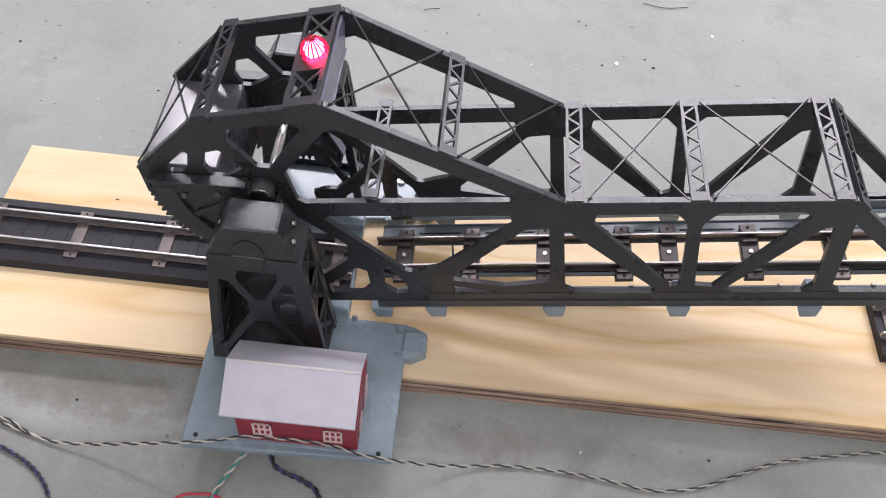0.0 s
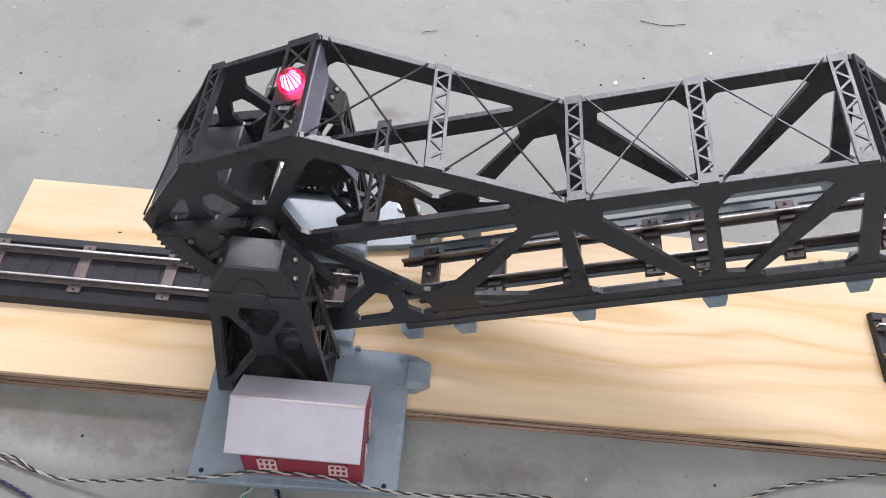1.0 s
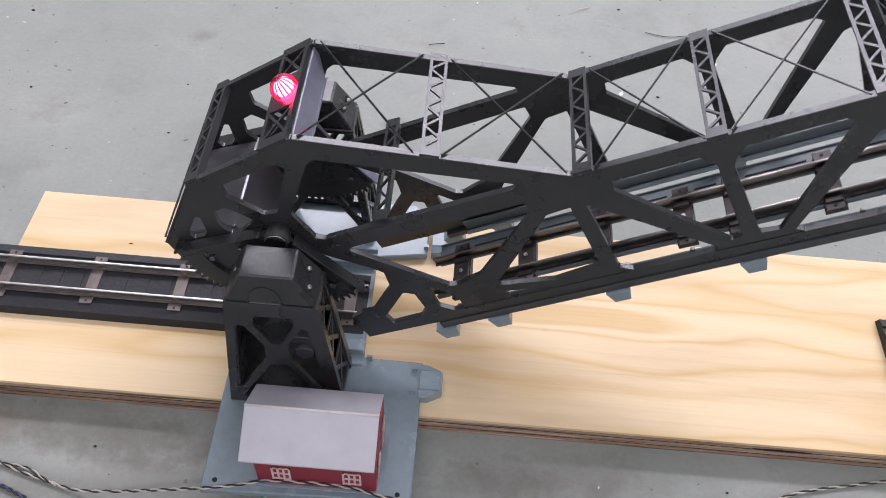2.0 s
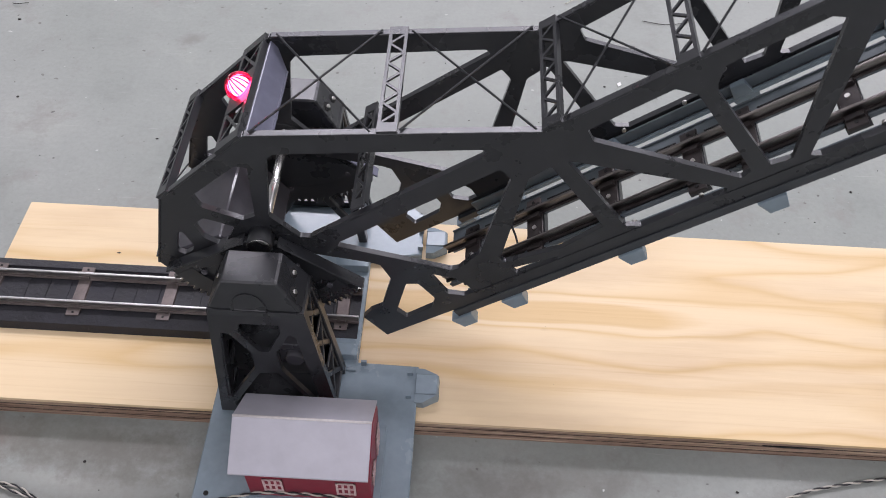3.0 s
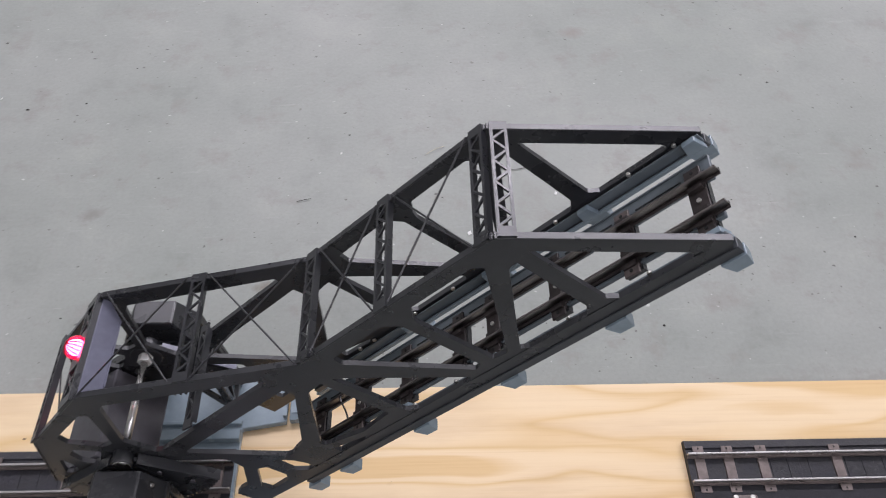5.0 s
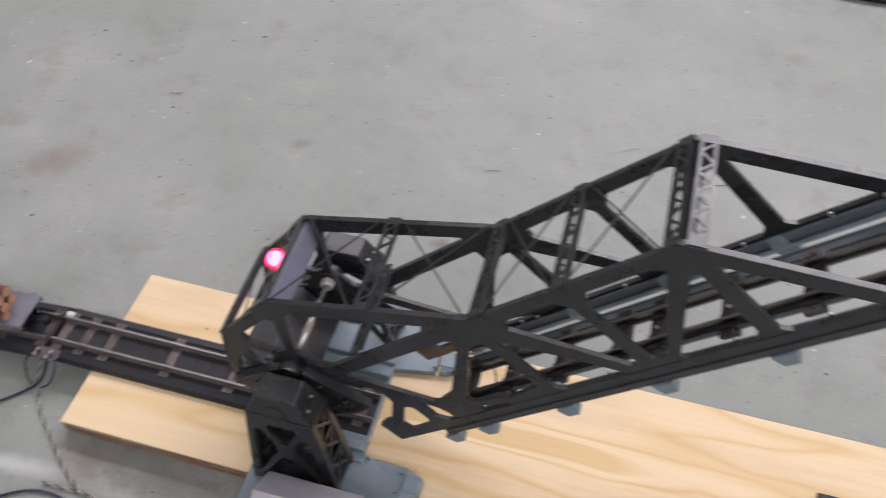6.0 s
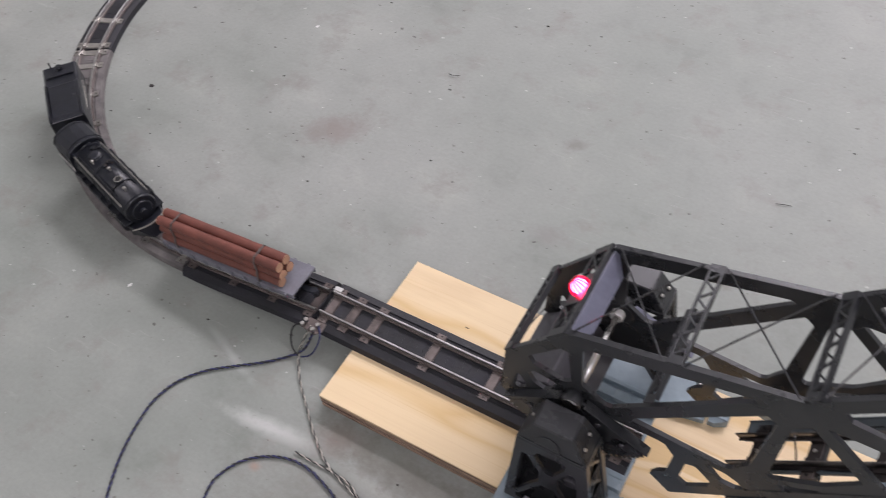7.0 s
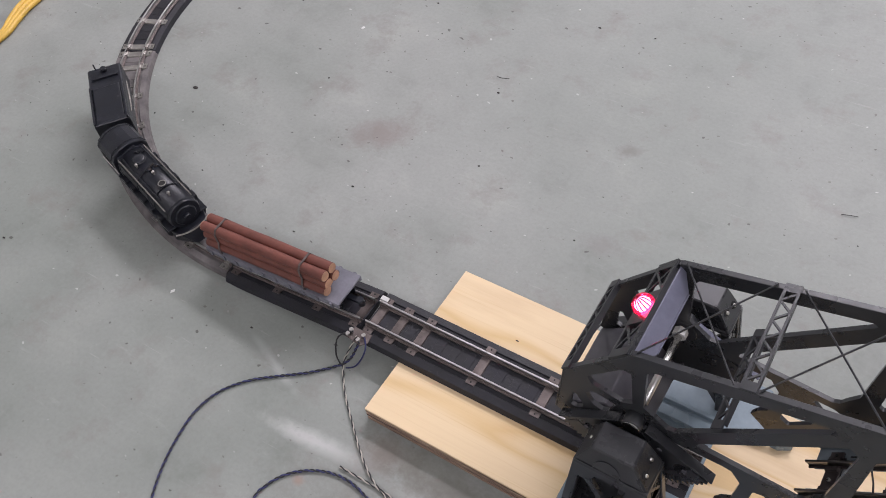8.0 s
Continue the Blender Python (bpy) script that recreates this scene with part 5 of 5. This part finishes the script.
    for e in (-1, 1):
        bm = bmesh.new()
        prism(bm, [(-0.0150, 0.0395), (0.0470, 0.0395), (0.0470, 0.0430), (0.040, 0.0440), (-0.0150, 0.0435)], min(e * 0.0165, e * 0.0188), max(e * 0.0165, e * 0.0188))
        part("coal_board", bm, LOCO, tender, "", 0.0004)
        bm = bmesh.new()
        box(bm, (-0.030, min(e * 0.0194, e * 0.0199), 0.0255), (0.022, max(e * 0.0194, e * 0.0199), 0.0268))
        box(bm, (-0.022, min(e * 0.0194, e * 0.0199), 0.0225), (0.010, max(e * 0.0194, e * 0.0199), 0.0234))
        part("lettering_bar", bm, TOY_LINE, tender, "faded pale bars of unreadable lettering")
    bm = bmesh.new()
    solid(bm, [(-0.0150, -0.0165, 0.0395), (0.044, -0.0165, 0.0395), (0.044, 0.0165, 0.0395), (-0.0150, 0.0165, 0.0395), (-0.0120, -0.0150, 0.0425), (0.040, -0.0150, 0.0415), (0.040, 0.0150, 0.0415), (-0.0120, 0.0150, 0.0425)], BOX_FACES)
    part("coal_cover", bm, LOCO, tender, "smooth coal load cover", 0.0006)
    bm = bmesh.new()
    strip(bm, (-0.030, -0.0150, 0.0412), (-0.030, 0.0150, 0.0412), 0.0030, 0.0022, (0, 0, 1))
    part("tank_rail", bm, LOCO, tender)
    bm = bmesh.new()
    rod(bm, (-0.0430, 0, 0.0395), (-0.0430, 0, 0.0440), 0.0034, 12)
    part("filler_cap", bm, LOCO, tender)
    bm = bmesh.new()
    rod(bm, (-0.0480, -0.009, 0.0395), (-0.0480, -0.009, 0.0480), 0.0008, 6)
    part("rear_lever", bm, LOCO, tender)
    for x in (-0.032, 0.030):
        bm = bmesh.new()
        box(bm, (x - 0.013, -0.0135, 0.0030), (x + 0.013, 0.0135, 0.0125))
        truck = part("truck", bm, LOCO, tender, "", 0.0008)
        for dx in (-0.009, 0.009):
            wheel_set(truck, x + dx)
    bm = bmesh.new()
    strip(bm, (0.045, 0, 0.010), (0.062, -0.002, 0.010), 0.006, 0.0025, (0, 0, 1))
    part("drawbar", bm, LOCO, tender)


# ---- wires ----


def smooth_path(points, per=14):
    pts = [Vector(p) for p in points]
    pts = [pts[0] * 2 - pts[1]] + pts + [pts[-1] * 2 - pts[-2]]
    out = []
    for a, b, c, d in zip(pts, pts[1:], pts[2:], pts[3:]):
        for i in range(per):
            t = i / per
            out.append(0.5 * ((2 * b) + (c - a) * t + (2 * a - 5 * b + 4 * c - d) * t * t + (3 * b - a - 3 * c + d) * t ** 3))
    return out + [pts[-2]]


def resample(path, step):
    out, left = [path[0]], step
    for a, b in zip(path, path[1:]):
        l = (b - a).length
        while l >= left:
            a = a + (b - a).normalized() * left
            out.append(a)
            l -= left
            left = step
        left -= l
    return out


def tube(bm, path, r, sides=7):
    st = []
    for i, p in enumerate(path):
        d = (path[min(i + 1, len(path) - 1)] - path[max(i - 1, 0)]).normalized()
        side = Vector((0, 0, 1)).cross(d)
        side = side.normalized() if side.length > 1e-4 else Vector((0, 1, 0))
        st.append((p, side, d.cross(side)))
    sweep(bm, [(r * math.cos(2 * math.pi * k / sides), r * math.sin(2 * math.pi * k / sides)) for k in range(sides)], st, True)


def twisted(label, points, r, pitch, mats, names):
    wire = thing("twisted_wire", label, "wire", group="wires on the floor")
    path = resample(smooth_path(points), pitch / 9)
    for k, (mat, name) in enumerate(zip(mats, names)):
        turn, strand = [], []
        for i, p in enumerate(path):
            d = (path[min(i + 1, len(path) - 1)] - path[max(i - 1, 0)]).normalized()
            side = Vector((-d.y, d.x, 0)).normalized()
            a = 2 * math.pi * i / 9 + math.pi * k + 0.5 * math.sin(i * 0.07)
            strand.append(p + (side * math.cos(a) + d.cross(side) * math.sin(a)) * r * 1.02)
        bm = bmesh.new()
        tube(bm, strand, r)
        part(name, bm, mat, wire, "")
    return wire


def single_wire(label, points, r, mat, name="wire"):
    bm = bmesh.new()
    tube(bm, resample(smooth_path(points), 0.004), r)
    return single(name, bm, mat, label, "wire", group="wires on the floor")


def build_wires():
    z = 0.0020
    twisted("black and cream twisted wire lying across the base plate", [
        (-0.215, -0.128, z), (-0.1634, -0.1286, z), (-0.1423, -0.1368, z), (-0.1225, -0.1415, 0.003), (-0.0961, -0.1423, 0.008), (-0.073, -0.1429, 0.0160), (-0.0396, -0.1432, 0.0270), (-0.0194, -0.1405, 0.0290),
        (0.0003, -0.1382, 0.0345), (0.0205, -0.1380, 0.0360), (0.0412, -0.1378, 0.0350), (0.0553, -0.1380, 0.0322), (0.0696, -0.1390, 0.0272), (0.0873, -0.1394, 0.0250), (0.1084, -0.1346, 0.012), (0.1337, -0.1295, 0.004),
        (0.1629, -0.1254, z), (0.1995, -0.1256, z), (0.2288, -0.1284, z), (0.2542, -0.1317, z), (0.2726, -0.1297, z), (0.2914, -0.1246, z), (0.3308, -0.1071, z), (0.3507, -0.1005, z), (0.3823, -0.0938, z), (0.4173, -0.0878, z), (0.47, -0.09, z)],
        0.00056, 0.0142, (WIRE_BLACK, WIRE_WHITE), ("black_strand", "cream_strand"))
    twisted("black and cream twisted wire running from the track terminal", [
        (-0.2624, -0.0270, 0.0300), (-0.2660, -0.0380, 0.0180), (-0.2680, -0.0480, 0.0050), (-0.2519, -0.0689, z), (-0.2305, -0.0883, z), (-0.2095, -0.1067, z), (-0.1866, -0.1226, z), (-0.1632, -0.1315, z), (-0.135, -0.139, z)],
        0.00056, 0.0142, (WIRE_BLACK, WIRE_WHITE), ("black_strand", "cream_strand"))
    twisted("dark blue and black twisted wire pair curving over the floor", [
        (-0.31, -0.29, z), (-0.3407, -0.229, z), (-0.3524, -0.2008, z), (-0.3593, -0.1712, z), (-0.3607, -0.1467, z), (-0.3537, -0.1232, z), (-0.3374, -0.1021, z), (-0.3169, -0.0859, z), (-0.2937, -0.0689, z), (-0.2740, -0.0510, 0.003), (-0.2630, -0.0420, 0.012), (-0.2570, -0.0300, 0.0300)],
        0.00072, 0.0105, (WIRE_BLUE, WIRE_BLACK), ("blue_strand", "black_strand"))
    twisted("dark blue and black twisted wire pair looped on the floor", [
        (-0.25, -0.23, z), (-0.2624, -0.1892, z), (-0.2603, -0.1727, z), (-0.2529, -0.1586, z), (-0.2406, -0.1469, z), (-0.223, -0.1379, z), (-0.2045, -0.1347, z), (-0.1849, -0.1375, z), (-0.1568, -0.1471, z), (-0.1311, -0.1592, z), (-0.1153, -0.1762, z), (-0.108, -0.20, z)],
        0.00072, 0.0105, (WIRE_BLUE, WIRE_BLACK), ("blue_strand", "black_strand"))
    twisted("teal and cream twisted wire pair from under the base plate", [(0.000, -0.138, 0.016), (-0.0057, -0.1462, 0.0150), (-0.0141, -0.1552, 0.004), (-0.0187, -0.1665, z), (-0.020, -0.20, z)], 0.0008, 0.012, (WIRE_TEAL, WIRE_WHITE), ("teal_strand", "cream_strand"))
    twisted("dark blue and black twisted wire pair from under the base plate", [(0.012, -0.138, 0.016), (0.019, -0.1482, 0.0150), (0.0358, -0.1510, 0.004), (0.0462, -0.1595, z), (0.052, -0.19, z)], 0.0009, 0.012, (WIRE_BLUE, WIRE_BLACK), ("blue_strand", "black_strand"))
    single_wire("thin red insulated wire on the floor", [(-0.055, -0.19, z), (-0.0406, -0.1689, z), (-0.0276, -0.1650, 0.003), (-0.0136, -0.166, z), (0.000, -0.18, z)], 0.0009, WIRE_RED)
    single_wire("thin dark wire from the track terminal", [(-0.2680, -0.0240, 0.0300), (-0.2800, -0.0330, 0.0240), (-0.2790, -0.0430, 0.0080), (-0.2690, -0.0490, 0.0030)], 0.0008, WIRE_BLACK)
    single_wire("thin dark wire from the track terminal", [(-0.2560, -0.0240, 0.0300), (-0.2500, -0.0330, 0.0240), (-0.2560, -0.0440, 0.0080), (-0.2680, -0.0500, 0.0030)], 0.0008, WIRE_BLUE)
    for dx in (0.0, 0.008, 0.016):
        single_wire("yellow extension cord on the concrete floor", [(-0.985 + dx, 0.26, 0.0045), (-0.982 + dx, 0.1960, 0.0045), (-0.972 + dx * 0.8, 0.1660, 0.0045), (-0.957 + dx * 0.4, 0.1300, 0.0045), (-0.962, 0.06, 0.0045)], 0.0040, CORD_YELLOW, "extension_cord")
    # dark line across the far floor, drawn as a tube
    single_wire("black tube on the concrete floor", [(0.30, 0.80, 0.006), (0.45, 0.768, 0.006), (0.5477, 0.770, 0.006), (0.62, 0.775, 0.006), (0.80, 0.80, 0.006)], 0.006, WIRE_BLACK, "floor_tube")


def build_debris():
    rng = random.Random(7)
    bm = bmesh.new()
    for i in range(420):
        x, y = rng.uniform(-1.1, 1.0), rng.uniform(-0.3, 1.3)
        if (-0.23 < x < 0.83 and -0.1 < y < 0.1):
            continue
        r = 0.0004 + 0.0008 * rng.random() ** 3
        ball(bm, (x, y, r * 0.4), r, 4, 6, (1 + rng.random(), 1, 0.6))
    for x, y in ((-0.651, 0.1765),):
        ball(bm, (x, y, 0.0004), 0.0026, 5, 9, (1.4, 1.0, 0.2))
    single("floor_grit", bm, DEBRIS_DARK, "fine dark grit scattered on the concrete floor", "grit", "stuff")
    bm = bmesh.new()
    for x, y, s in ((0.2499, 0.2799, 1.5), (0.3455, 0.3346, 1.2), (-0.4713, -0.061, 1.3), (-0.5276, 0.356, 1.3), (0.11, 0.40, 0.8), (-0.3, 0.5, 0.7), (0.21, -0.11, 0.5)):
        a = rng.random() * 3
        solid(bm, [(x + 0.0016 * s * math.cos(a + k * 1.57), y + 0.0024 * s * math.sin(a + k * 1.57 + 0.3), z) for z in (0.0001, 0.0007) for k in range(4)], BOX_FACES)
    single("floor_chips", bm, DEBRIS_PALE, "small pale chips lying on the concrete floor", "chips", "stuff")
    for points, mat in ((((0.2050, 0.396, 0.001), (0.215, 0.403, 0.002), (0.226, 0.409, 0.001)), BLADE), (((0.28, 0.375, 0.001), (0.302, 0.371, 0.001), (0.325, 0.376, 0.001)), DEBRIS_DARK), (((-0.333, 0.352, 0.001), (-0.328, 0.350, 0.002), (-0.318, 0.354, 0.001)), DEBRIS_DARK), (((0.066, 0.327, 0.001), (0.074, 0.329, 0.0015), (0.081, 0.331, 0.001)), DEBRIS_DARK)):
        bm = bmesh.new()
        tube(bm, smooth_path(points, 5), 0.00035, 5)
        single("straw_fragment", bm, mat, "thin dry fibre lying on the concrete floor", "fibre")


build_hall()
build_board()
build_tracks()
SPAN = build_span()
build_base()
build_house()
build_flat_car()
build_loco()
build_wires()
build_debris()


def motions():
    """The span lifts at an even pace, eases off and stands open."""
    rows = [(0.0, 0.00), (0.5, 4.7), (1.0, 9.2), (1.5, 13.7), (2.0, 18.3), (2.5, 22.9), (3.0, 27.4), (3.5, 32.0), (3.7, 33.9), (3.85, 35.0), (4.0, 35.3), (4.3, 35.8), (4.6, 35.9), (8.0, 35.9)]
    walk(SPAN, [(t, pose(*PIVOT, 0, -(11.3 + a), 0)) for t, a in rows])


motions()
